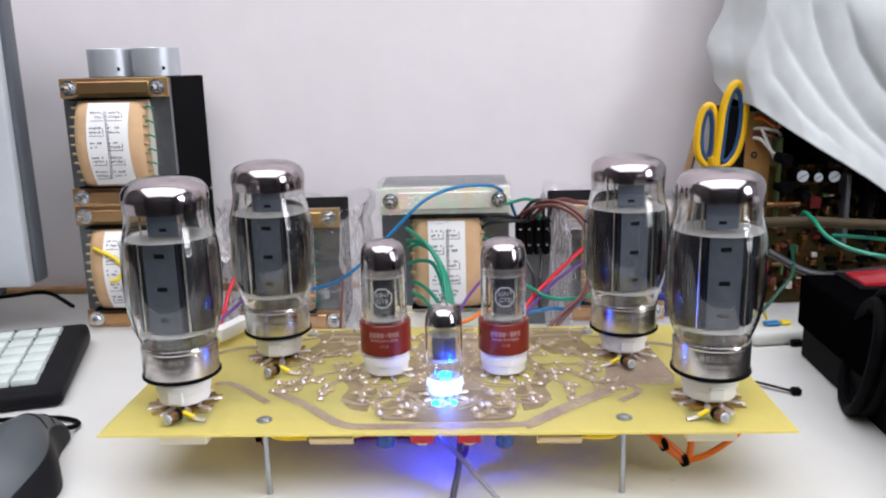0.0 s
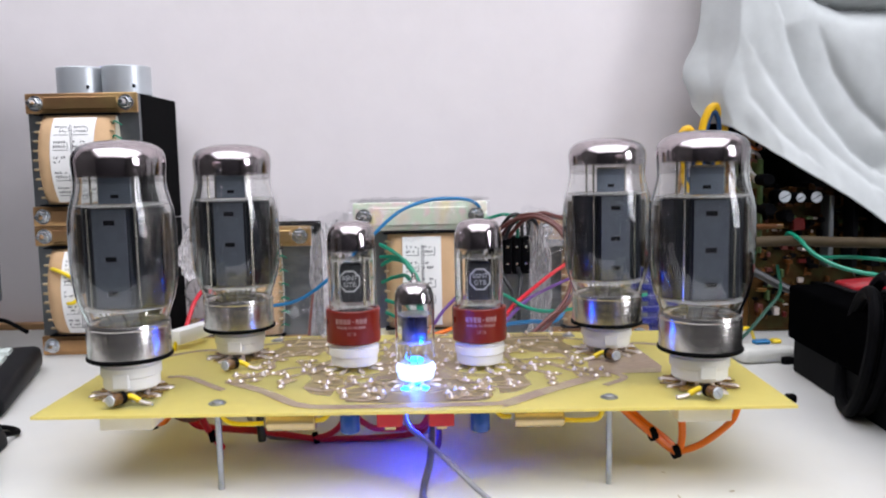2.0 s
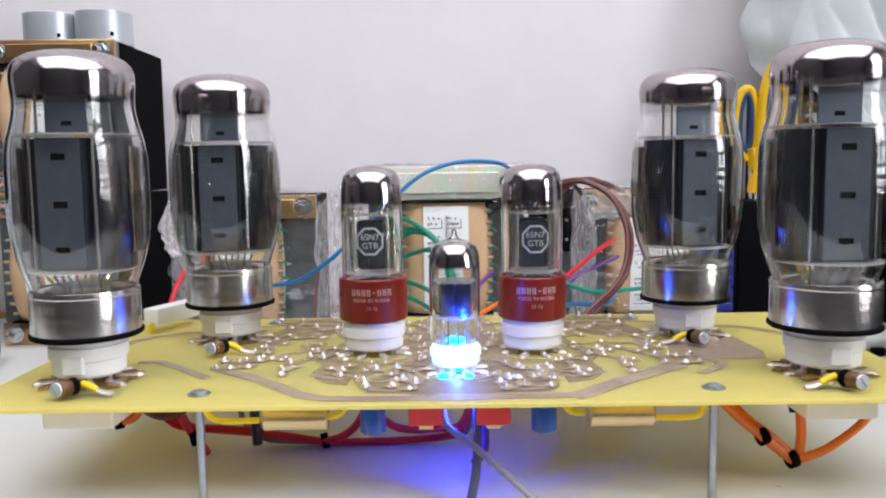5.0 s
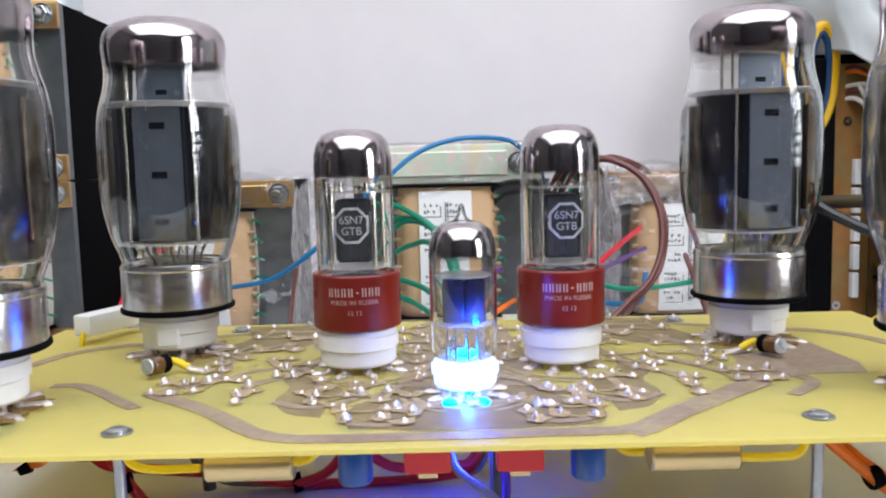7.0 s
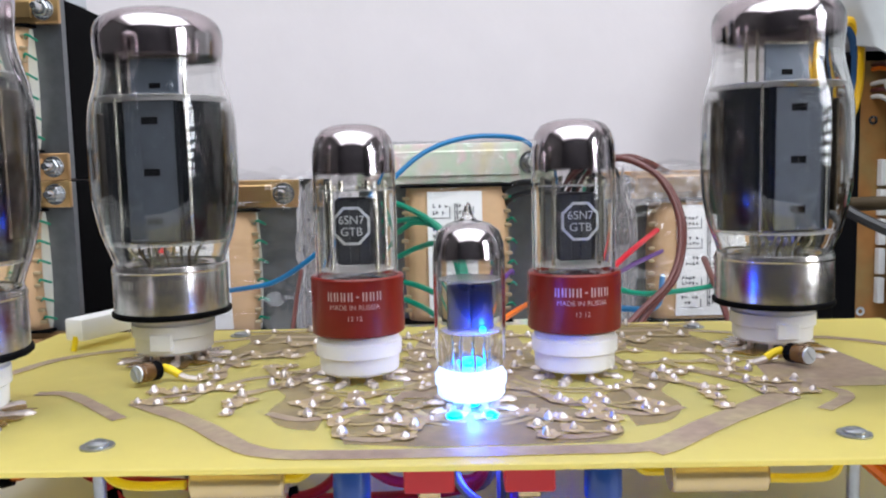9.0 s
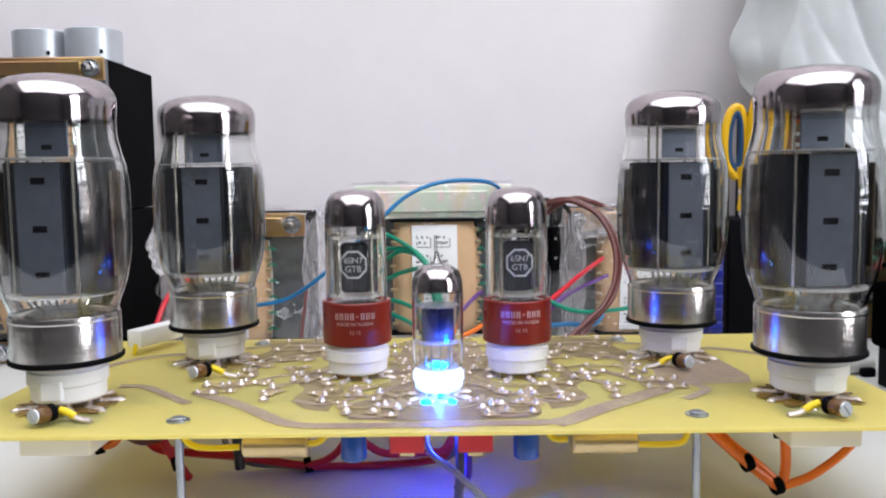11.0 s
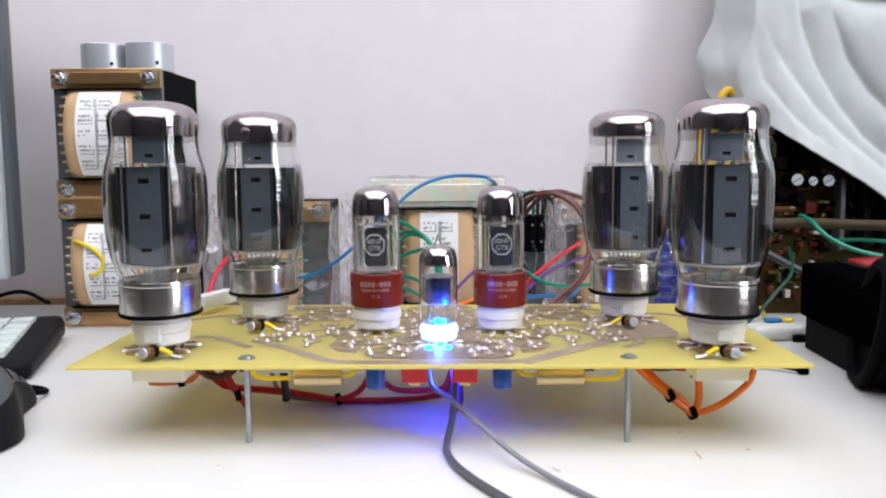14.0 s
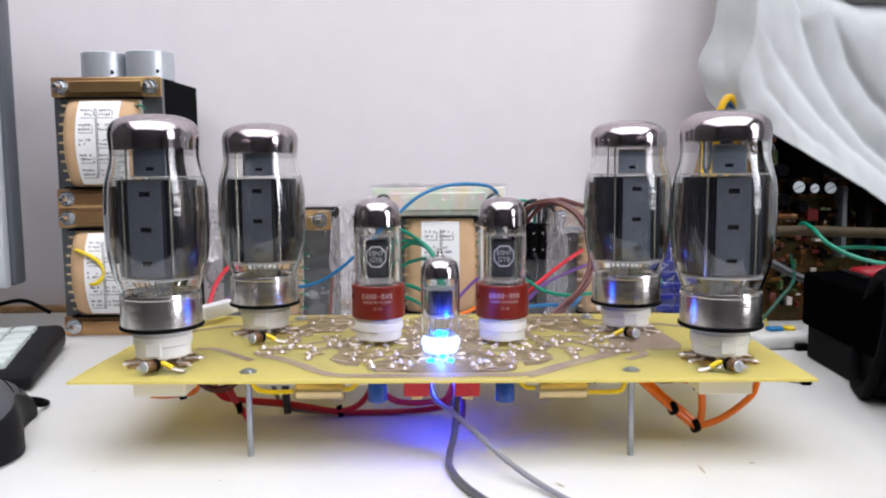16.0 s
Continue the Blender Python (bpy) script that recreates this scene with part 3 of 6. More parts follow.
# curved tracks round the sockets
for cx, cy, r, a0, a1, w in ((0.038, 0.090, 0.0225, 190, 330, 0.0024), (0.038, 0.090, 0.0265, 205, 300, 0.0020), (0.038, 0.090, 0.0235, 20, 140, 0.0022), (0.0, 0.052, 0.0185, 185, 262, 0.0022),
                             (0.0, 0.052, 0.0225, 195, 250, 0.0018), (0.120, 0.127, 0.0240, 190, 290, 0.0026), (0.120, 0.127, 0.0285, 200, 255, 0.0022)):
    track([(cx + r * math.cos(radians(a0 + (a1 - a0) * i / 7)), cy + r * math.sin(radians(a0 + (a1 - a0) * i / 7))) for i in range(8)], w * 0.8, True, M_TRACE_THIN)
# the broad tinned area beside the rear right valve
bm = bmesh.new()
bm.faces.new([bm.verts.new((x, y, ZB + 0.0002)) for x, y in ((0.099, 0.060), (0.116, 0.0655), (0.142, 0.066), (0.146, 0.080), (0.143, 0.115), (0.140, 0.150), (0.128, 0.150), (0.122, 0.120), (0.105, 0.100))])
part("track", bm, M_TRACE, board, "broad tinned ground area")
bm = bmesh.new()
bm.faces.new([bm.verts.new((x, y, ZB + 0.0002)) for x, y in ((-0.022, 0.060), (0.022, 0.060), (0.026, 0.100), (0.020, 0.168), (-0.020, 0.168), (-0.026, 0.100))])
part("track", bm, M_TRACE, board, "dull tinned ground area")


for k, (mirror, outline) in enumerate((((1,), ((-0.036, 0.0165), (-0.012, 0.0135), (0.014, 0.014), (0.038, 0.017), (0.041, 0.034), (0.030, 0.047), (0.0225, 0.059), (-0.0225, 0.059), (-0.029, 0.048), (-0.041, 0.036))),
                                       ((1, -1), ((0.046, 0.028), (0.057, 0.033), (0.064, 0.048), (0.062, 0.064), (0.068, 0.078), (0.063, 0.098), (0.055, 0.112), (0.058, 0.090), (0.052, 0.072), (0.043, 0.060), (0.045, 0.044))),
                                       ((1, -1), ((0.072, 0.122), (0.092, 0.118), (0.101, 0.132), (0.096, 0.152), (0.100, 0.168), (0.070, 0.172), (0.034, 0.170), (0.036, 0.148), (0.058, 0.140))))):
    for s in mirror:
        bm = bmesh.new()
        ring = smooth_line([(s * x, y, ZB + 0.00012 + 0.00002 * k) for x, y in outline + outline[:1]], 5)[:-1]
        bm.faces.new([bm.verts.new(c) for c in ring])
        part("track", bm, M_POUR, board, "dull brownish copper area under resin")


def blob(name, r, h, seg=7):
    """A small uneven drop of solder."""
    bm = bmesh.new()
    lathe(bm, [(r, 0), (r * 0.9, h * 0.35), (r * 0.5, h * 0.75), (0, h)], seg)
    for v in bm.verts:
        v.co.x += 0.15 * r * noise.noise(v.co * 900)
    return bm


JOINTS = ((-0.1089, 0.0595), (-0.1082, 0.0726), (-0.1029, 0.0587), (-0.1022, 0.0717), (-0.0982, 0.0738), (-0.0949, 0.0609), (-0.0922, 0.0719),
          (-0.0765, 0.0453), (-0.0768, 0.0543), (-0.077, 0.0653), (-0.0693, 0.0784), (-0.0675, 0.0885), (-0.0633, 0.0786), (-0.0521, 0.0718),
          (-0.0517, 0.0518), (-0.0515, 0.0438), (-0.0985, 0.0888), (-0.0915, 0.0879), (-0.0948, 0.0999), (-0.0942, 0.1179), (-0.0919, 0.149),
          (-0.0789, 0.1502), (-0.0904, 0.173), (-0.0735, 0.1754), (-0.0403, 0.0341), (-0.038, 0.0231), (-0.0271, 0.0254), (-0.0263, 0.0344),
          (-0.0223, 0.0355), (-0.02, 0.0206), (-0.0172, 0.0286), (-0.0407, 0.0511), (-0.0357, 0.0512), (-0.0267, 0.0544), (-0.026, 0.1544),
          (-0.0245, 0.1315), (-0.0192, 0.1166), (-0.1035, 0.1747), (-0.060, 0.165), (-0.048, 0.172), (-0.066, 0.146), (-0.060, 0.132),
          (-0.035, 0.168), (-0.014, 0.135), (-0.010, 0.155), (-0.016, 0.098))
rng = random.Random(4)
joint = None
for x, y in JOINTS:
    for s in (1, -1):
        m = Matrix.Translation((s * x + rng.uniform(-0.0008, 0.0008), y + rng.uniform(-0.0008, 0.0008), ZB)) @ Matrix.Rotation(rng.uniform(0, 6), 4, "Z") @ Matrix.Diagonal((rng.uniform(0.85, 1.5), rng.uniform(0.8, 1.15), rng.uniform(0.8, 1.5), 1))
        joint = again(joint, m, board) if joint else part("solder_joint", blob("b", 0.00155, 0.0024), M_SOLDER, board, m=m)
SPOTS = []
pad = None
for i in range(230):
    a, r = rng.uniform(0, 6.283), rng.uniform(0.012, 0.095)
    x, y = r * math.cos(a) * 1.05, 0.100 + r * math.sin(a) * 0.8
    if not 0.02 < y < DEEP - 0.006 or (abs(abs(x) - 0.038) < 0.019 and abs(y - 0.09) < 0.019):
        continue
    k = rng.uniform(0.45, 0.85)
    SPOTS.append((x, y))
    again(joint, Matrix.Translation((x, y, ZB)) @ Matrix.Rotation(a, 4, "Z") @ Matrix.Diagonal((k * rng.uniform(1, 1.6), k, k, 1)), board)

# a dull ring of old flux round each joint
for k, (x, y) in enumerate(SPOTS + [(s * a, b) for a, b in JOINTS for s in (1, -1)]):
    q = 0.75 + 0.5 * rng.random()
    m = Matrix.Translation((x, y, ZB + 0.00062 + 0.0000005 * k)) @ Matrix.Rotation(q * 9, 4, "Z") @ Matrix.Diagonal((q * 1.25, q, 1, 1))
    if pad is None:
        bm = bmesh.new()
        bm.faces.new([bm.verts.new((r_ * math.cos(a_), r_ * math.sin(a_), 0)) for a_, r_ in ((2 * math.pi * i / 14, 0.0027 + 0.0004 * math.sin(i * 2.3)) for i in range(14))])
        pad = part("flux_ring", bm, M_RING, board, "dull brownish flux ring", m)
    else:
        again(pad, m, board)

# thin tracks from each joint to its neighbours
for i, (x, y) in enumerate(JOINTS):
    near = sorted(((x - a) ** 2 + (y - b) ** 2, a, b) for a, b in JOINTS if (a, b) != (x, y))[:2]
    for d, a, b in near:
        if d < 0.028 ** 2 and (a, b) > (x, y):
            mx_, my_ = (x + a) / 2 + (b - y) * 0.12, (y + b) / 2 - (a - x) * 0.12
            track([(x, y), (mx_, my_), (a, b)], 0.0014, True, M_TRACE_THIN)

for i, (x, y) in enumerate(SPOTS):
    near = sorted(((x - a) ** 2 + (y - b) ** 2, a, b) for a, b in SPOTS + [(-a, b) for a, b in JOINTS] + list(JOINTS) if (a, b) != (x, y))[:2]
    for d, a, b in near:
        if 0.004 ** 2 < d < 0.024 ** 2:
            track([(x, y), ((x + a) / 2 + (b - y) * 0.1, (y + b) / 2 - (a - x) * 0.1), (a, b)], 0.0016 + 0.0012 * (i % 3 == 0), False, M_TRACE_THIN if i % 2 else M_TRACE)

# screws, washers and threaded legs
for x, y in ((-0.1045, 0.018), (0.1025, 0.018), (-0.1045, DEEP - 0.014), (0.1025, DEEP - 0.014)):
    leg = part("leg", lathe(bmesh.new(), [(0, 0)] + [(0.00162 + 0.00016 * (i % 2), 0.0006 * i) for i in range(76)] + [(0, 0.0456)], 12), M_STEEL, board, "threaded steel rod", pose(x, y, 0.0))
    part("washer", lathe(bmesh.new(), [(0, 0), (0.0046, 0), (0.0046, 0.0005), (0, 0.0005)], 20), M_STEEL, board, m=pose(x, y, ZB))
    part("screw_head", lathe(bmesh.new(), [(0, 0), (0.0031, 0), (0.0030, 0.0008), (0.0022, 0.0012), (0, 0.0013)], 16), M_STEEL, board, m=pose(x, y, ZB + 0.0005))


def socket(at, r, z0, z1, pins, pr, label, mat=None):
    """A ceramic valve socket on its pins, with a soldered pad at each pin."""
    x, y = amp_xy(*at)
    so = part("valve_socket", lathe(bmesh.new(), [(0, z0), (r * 0.86, z0), (r * 0.93, z0 + 0.001), (r * 0.94, z0 + (z1 - z0) * 0.42), (r, z0 + (z1 - z0) * 0.46),
              (r, z0 + (z1 - z0) * 0.78), (r * 0.95, z0 + (z1 - z0) * 0.82), (r * 0.93, z1 - 0.001), (r * 0.86, z1), (0, z1)], 36), mat or M_CERAMIC, board, label, pose(x, y, ZB))
    bm = bmesh.new()
    if r < 0.016:
        bm.free()
        bm = None
    else:
        box(bm, -0.0045, 0.0045, -r * 1.02, -r * 0.8, z0 + 0.002, z0 + (z1 - z0) * 0.62, 0.0006, 1)
    if bm:
        part("rib", bm, M_CERAMIC, so)
    pin = pad = None
    for k in range(pins):
        a = 2 * math.pi * (k + 0.5) / pins
        if pin is None:
            bm = bmesh.new()
            box(bm, r * 0.62, r * 0.72, -0.0009, 0.0009, -0.001, z0 + 0.001)
            pin = part("pin", bm, M_SOLDER, so, m=Matrix.Rotation(a, 4, "Z"))
            bm = bmesh.new()
            lathe(bm, [(0.0022, 0), (0.002, 0.0008), (0.0011, 0.0019), (0, 0.0023)], 8, Matrix.Translation((r * 0.72, 0, 0)))
            lathe(bm, [(0.0019, 0), (0.0018, 0.0006), (0.001, 0.0014), (0, 0.0016)], 8, Matrix.Translation((pr, 0, 0)) @ Matrix.Diagonal((1.7, 1, 1, 1)))
            box(bm, r * 0.72, pr, -0.0021, 0.0021, 0, 0.0011, 0.0004, 1)
            pad = part("solder_pad", bm, M_SOLDER, so, m=Matrix.Rotation(a, 4, "Z"))
        else:
            again(pin, Matrix.Rotation(a, 4, "Z"), so)
            again(pad, Matrix.Rotation(a + rng.uniform(-0.12, 0.12), 4, "Z") @ Matrix.Diagonal((rng.uniform(0.92, 1.08), 1, 1, 1)), so)
    return so


for (x, y, _), lift in zip(POWER, LIFT):
    socket((x, y), 0.0162, 0.0040, 0.0165 + lift, 8, 0.0192, "white ceramic octal socket")
for x, y, _ in DRIVER:
    socket((x, y), 0.0152, 0.0030, 0.0172, 8, 0.0150, "white ceramic octal socket")
socket(MIDDLE, 0.0113, 0.0032, 0.0125, 9, 0.0125, "small white ceramic socket lit by a blue diode", M_CERAMIC_THIN)
mx, my = amp_xy(*MIDDLE)
part("diode", lathe(bmesh.new(), [(0.0022, 0), (0.0022, 0.0015), (0.0013, 0.0026), (0, 0.0029)], 14), M_DIODE, board, "glowing spot for solder lit blue by the diode under the middle socket", pose(mx, my, ZB))
# two glowing spots stand in for solder lit by the diode
for dx in (-0.0052, 0.0052):
    part("diode", lathe(bmesh.new(), [(0.0026, 0), (0.0026, 0.0008), (0.0016, 0.0016), (0, 0.0018)], 10), M_DIODE, board, "glowing spot for solder lit blue by the diode", pose(mx + dx, my - 0.0128, ZB))


def small_cap(x, y, turn):
    """A short brown electrolytic lying before a power valve, with a yellow-sleeved lead soldered beside it."""
    m = pose(x, y, ZB + 0.0050, -94, 0, turn) @ Matrix.Diagonal((0.88, 0.88, 0.95, 1))
    cap = part("capacitor", lathe(bmesh.new(), [(0.0034, 0.0), (0.0039, 0.0006), (0.0039, 0.0012), (0.0036, 0.0017), (0.0039, 0.0022), (0.0039, 0.0094), (0.0035, 0.0100), (0, 0.0100)], 20), M_BROWN_CAP, board, "brown sleeved electrolytic capacitor", m)
    end = part("end_cap", lathe(bmesh.new(), [(0, -0.0004), (0.0032, -0.0004), (0.0036, 0.0003), (0.0, 0.0003)], 20), M_ALU, cap, "bare aluminium end")
    part("vent", box(bmesh.new(), -0.0024, 0.0024, -0.0002, 0.0002, -0.0007, -0.0003, m=pose(0, 0, 0, 0, 0, 55)), M_STEEL, end)
    part("band", lathe(bmesh.new(), [(0.0039, 0.0062), (0.00405, 0.0065), (0.00405, 0.0095), (0.0036, 0.0101), (0, 0.0102)], 20), M_BLACK, cap, "black end of the sleeve")
    s = 1 if turn < 0 else -1
    part("lead_sleeve", sweep(bmesh.new(), smooth_line([(x + s * 0.0058, y + 0.0098, ZB + 0.0050), (x + s * 0.0085, y + 0.0095, ZB + 0.0042), (x + s * 0.0122, y + 0.0088, ZB + 0.0024)], 4), 0.0015, 10), M_YEL, board)
    part("lead", sweep(bmesh.new(), smooth_line([(x + s * 0.0118, y + 0.0089, ZB + 0.0022), (x + s * 0.015, y + 0.0082, ZB + 0.0012), (x + s * 0.0190, y + 0.0076, ZB + 0.0008)], 4), 0.0013, 8), M_SOLDER, board)


for x, y, turn in ((-0.1575, 0.0085, -20), (0.1555, 0.0055, 17), (-0.1173, 0.0790, -26), (0.1205, 0.0885, 22)):
    small_cap(x, y, turn)

# amber flux left round the soldered pins of the power valves
for x, y, _ in POWER:
    fx, fy = amp_xy(x, y)
    bm = bmesh.new()
    ring = [bm.verts.new((fx + r_ * math.cos(a_), fy + r_ * math.sin(a_), ZB + 0.00085)) for a_, r_ in ((2 * math.pi * k / 48, 0.0198 + 0.0022 * math.sin(k * 2.1) + 0.0018 * math.sin(k * 5.3 + x * 40)) for k in range(48))]
    bm.faces.new(ring)
    part("flux", bm, M_FLUX, board, "amber flux residue round soldered pins")

# ceramic power resistor beside the rear left valve
res = part("power_resistor", box(bmesh.new(), -0.018, 0.018, -0.005, 0.005, 0.004, 0.0135, 0.0008, 2), M_CERAMIC, board, "white ceramic block resistor", pose(-0.163, 0.160, ZB, 0, 0, 68))
part("lead_sleeve", rod(bmesh.new(), (-0.0178, -0.001, 0.006), (-0.0195, -0.001, 0), 0.0012), M_YEL, res)

# parts hung under the board along its front
UNDER = ZB - THICK
for s in (-1, 1):
    part("film_capacitor", lathe(bmesh.new(), [(0, 0), (0.0044, 0), (0.0050, 0.0006), (0.0050, 0.0254), (0.0044, 0.026), (0, 0.026)], 24), M_GOLD, board, "tan metallised film capacitor", pose(s * 0.0655 - 0.013, 0.018, UNDER - 0.0085, 0, 90, 0))
    part("blue_capacitor", lathe(bmesh.new(), [(0, -0.0148), (0.0045, -0.0148), (0.0052, -0.014), (0.0052, -0.001), (0.0046, 0), (0, 0)], 22), M_CBLUE, board, "blue upright electrolytic capacitor", pose(s * 0.0345, 0.018, UNDER))
    blk = part("red_capacitor", box(bmesh.new(), -0.0068, 0.0068, -0.0045, 0.0045, -0.0105, 0, 0.0005, 1), M_CRED, board, "red film capacitor block", pose(s * 0.0135 + 0.0005, 0.016, UNDER))
    part("tip", box(bmesh.new(), -0.003, 0.003, -0.003, 0.003, -0.0125, -0.0105, 0.0004, 1), M_GOLD, blk)
    part("ceramic_block", box(bmesh.new(), -0.014, 0.014, -0.010, 0.010, -0.0095, 0, 0.0006, 1), M_IVORY, board, "ivory ceramic block under a power valve", pose(s * 0.1505, 0.020, UNDER))
    for x, y, long, r in ((0.099, 0.046, 0.034, 0.0062), (0.058, 0.046, 0.036, 0.0062), (0.078, 0.066, 0.040, 0.0072), (0.128, 0.060, 0.026, 0.0070)):
        can = part("lying_capacitor", lathe(bmesh.new(), [(0, -long / 2), (r * 0.92, -long / 2), (r, -long / 2 + 0.0006), (r, -long / 2 + 0.003), (r * 0.93, -long / 2 + 0.004), (r, -long / 2 + 0.005), (r, long / 2 - 0.0006), (r * 0.92, long / 2), (0, long / 2)], 22),
                   M_DARK_CAN, board, "dark brown electrolytic capacitor lying under the board", pose(s * x, y, UNDER - r - 0.0006, 0, 90, 0))
        part("stripe", box(bmesh.new(), -0.0016, 0.0016, -r - 0.0003, -r + 0.0004, -long / 2 + 0.006, long / 2 - 0.002), M_IVORY, can, "pale marking stripe", Matrix.Rotation(radians(55), 4, "Z"))


# ---------- the valves ----------
def shell(gl, t, seg):
    """A bulb with a wall of thickness t, closed at the bottom."""
    inner = [(r - t, z - (t if z > 0.9 * gl[-1][1] else 0.0)) for r, z in gl if r > t * 1.2] + [(0.0, gl[-1][1] - t)]
    bm = bmesh.new()
    lathe(bm, [(0.0, gl[0][1] - 0.0002)] + gl, seg)
    bmesh.ops.recalc_face_normals(bm, faces=bm.faces)
    outer = set(bm.faces)
    lathe(bm, [(0.0, gl[0][1] + 0.0006)] + inner, seg)
    faces = [f for f in bm.faces if f not in outer]
    bmesh.ops.recalc_face_normals(bm, faces=faces)
    bmesh.ops.reverse_faces(bm, faces=faces)
    return bm


def strokes(bm, x, y, step, h, t):
    """Plain upright bars in pairs, where a maker's mark stands."""
    for k in range(8):
        at = x + k * step
        if k == 4:
            bar(bm, at, y, step * 0.4, t)
            continue
        for side in (-1, 1):
            bar(bm, at + side * step * 0.22, y, t, h)
    return bm


def big_valve():
    v = thing("power_valve", pose(0, 0, 0), "large glass power valve with silvered dome and nickel base", "vacuum tube", "power valves")
    gl = [(0.0212, 0.0200), (0.0217, 0.0222), (0.0226, 0.0250), (0.0240, 0.0285), (0.0256, 0.0335), (0.0267, 0.0390), (0.0275, 0.0440), (0.0280, 0.0500), (0.0281, 0.0560), (0.0281, 0.0700),
          (0.0278, 0.0765), (0.0269, 0.0828), (0.0254, 0.0880), (0.0243, 0.0926), (0.0238, 0.0966), (0.0239, 0.1010), (0.0243, 0.1055), (0.0244, 0.1082), (0.0241, 0.1110), (0.0231, 0.1135),
          (0.0211, 0.1157), (0.0180, 0.1174), (0.0140, 0.1186), (0.0090, 0.1194), (0.0, 0.1198)]
    g = part("envelope", shell(gl, 0.0011, 64), M_GLASS, v, "clear glass bulb", sharp=80, keep=True)
    g.visible_shadow = False
    part("silver_dome", lathe(bmesh.new(), [(max(r - 0.0009, 0), z - 0.0009 * (z > 0.11)) for r, z in gl if z > 0.0960], 56), M_GETTER_LOW, v, "mirror-like silvered inside of the dome", sharp=80)
    # dark reflections at both sides of the bulb, painted as a film
    for side in (0, math.pi):
        bm = bmesh.new()
        rows = [[bm.verts.new(((r - 0.0010) * math.cos(side + a), (r - 0.0010) * math.sin(side + a), z)) for a in [radians(-44 + 88 * k / 16) for k in range(17)]] for r, z in gl if 0.027 < z < 0.090]
        for a, b in zip(rows, rows[1:]):
            for k in range(16):
                bm.faces.new((a[k], a[k + 1], b[k + 1], b[k]))
        film = part("side_deposit", bm, M_FLANK_DARK, v, "thin brown film painting dark reflections on the glass", sharp=80)
        film.visible_shadow = False
    base = part("metal_base", lathe(bmesh.new(), [(0, 0.002), (0.0222, 0.002), (0.0222, 0.0192), (0.0219, 0.0202), (0.0213, 0.0206), (0.0206, 0.0202), (0.0, 0.0199)], 56), M_NICKEL, v, "polished nickel base sleeve")
    part("seam", lathe(bmesh.new(), [(0.02225, 0.0178), (0.02238, 0.0182), (0.02238, 0.0188), (0.02225, 0.0192)], 56), M_NICKEL, base)
    part("rim", lathe(bmesh.new(), [(0, 0), (0.0224, 0), (0.0231, 0.0006), (0.0231, 0.0018), (0.0224, 0.0024), (0.0, 0.0024)], 48), M_BLACK, base, "black base rim")
    # faint etched print on the base, in plain bars
    bm = bmesh.new()
    strokes(bm, -0.0110, 0.0040, 0.0031, 0.0034, 0.0005)
    part("print", wrap(bm, 0.02232, 0.0100, -0.05), M_PRINT_DIM, base, "plain shapes where the maker's mark stands")
    part("print", wrap(text_mesh("MADE IN RUSSIA", 0.0026), 0.02232, 0.0092, -0.05), M_PRINT_DIM, base, "faint etched lettering")
    # anode: flat faced box with slanted wings
    half = [(0.0094, -0.0150), (0.0099, -0.0142), (0.0102, -0.0118), (0.0180, -0.0085), (0.0222, -0.0030), (0.0226, -0.0008)]
    sec = half + [(x, -y) for x, y in half[::-1]]
    sec = sec + [(-x, -y) for x, y in sec]
    bm = bmesh.new()
    lo, hi = [bm.verts.new((x, y, 0.0298)) for x, y in sec], [bm.verts.new((x, y, 0.0833)) for x, y in sec]
    for i in range(len(sec)):
        bm.faces.new((lo[i], lo[(i + 1) % len(sec)], hi[(i + 1) % len(sec)], hi[i]))
    bm.faces.new(lo[::-1])
    bm.faces.new(hi)
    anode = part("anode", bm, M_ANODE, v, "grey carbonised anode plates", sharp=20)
    # the front face, open at its three slots, over a dark core
    bm = bmesh.new()
    cuts = (0.0303, 0.0364, 0.0392, 0.0550, 0.0578, 0.0744, 0.0772, 0.0829)
    for k, (a, b) in enumerate(zip(cuts, cuts[1:])):
        for x0, x1 in (((-0.0092, -0.0032), (0.0032, 0.0092)) if k % 2 else ((-0.0092, 0.0092),)):
            box(bm, x0, x1, -0.0157, -0.0152, a, b)
    part("face_plate", bm, M_ANODE_LIT, anode, "flat face of the anode, lighter grey for the light on it")
    # dark blocks paint the shade inside the three slots
    for z in (0.0378, 0.0564, 0.0758):
        part("slot", box(bmesh.new(), -0.0036, 0.0036, -0.01515, -0.01500, z - 0.0017, z + 0.0017), M_RECESS_SHADE, anode, "punched slot, its inner shade a dark block")
    for x, y in ((0.0133, -0.0128), (-0.0133, -0.0128), (0.0133, 0.0128), (-0.0133, 0.0128)):
        part("support_rod", rod(bmesh.new(), (x, y, 0.0285), (x, y, 0.0850), 0.0007, 8), M_WIREROD, v, "bright nickel rod")
    for x in (-0.0104, 0.0104, -0.0150):
        part("support_rod", rod(bmesh.new(), (x, -0.004, 0.0835), (x, -0.004, 0.1060), 0.0007, 8), M_WIREROD, v, "bright nickel rod")
    for z, r in ((0.0845, 0.0250), (0.0285, 0.0222)):
        part("mica_spacer", lathe(bmesh.new(), [(0, z), (r, z), (r, z + 0.0005), (0, z + 0.0005)], 24), M_MICA, v, "pale mica disc")
    part("top_plate", box(bmesh.new(), -0.0092, 0.0092, -0.0072, -0.0064, 0.0855, 0.1000, 0.0004, 1), M_TOP_PLATE, v, "blue-grey plate over the anode")
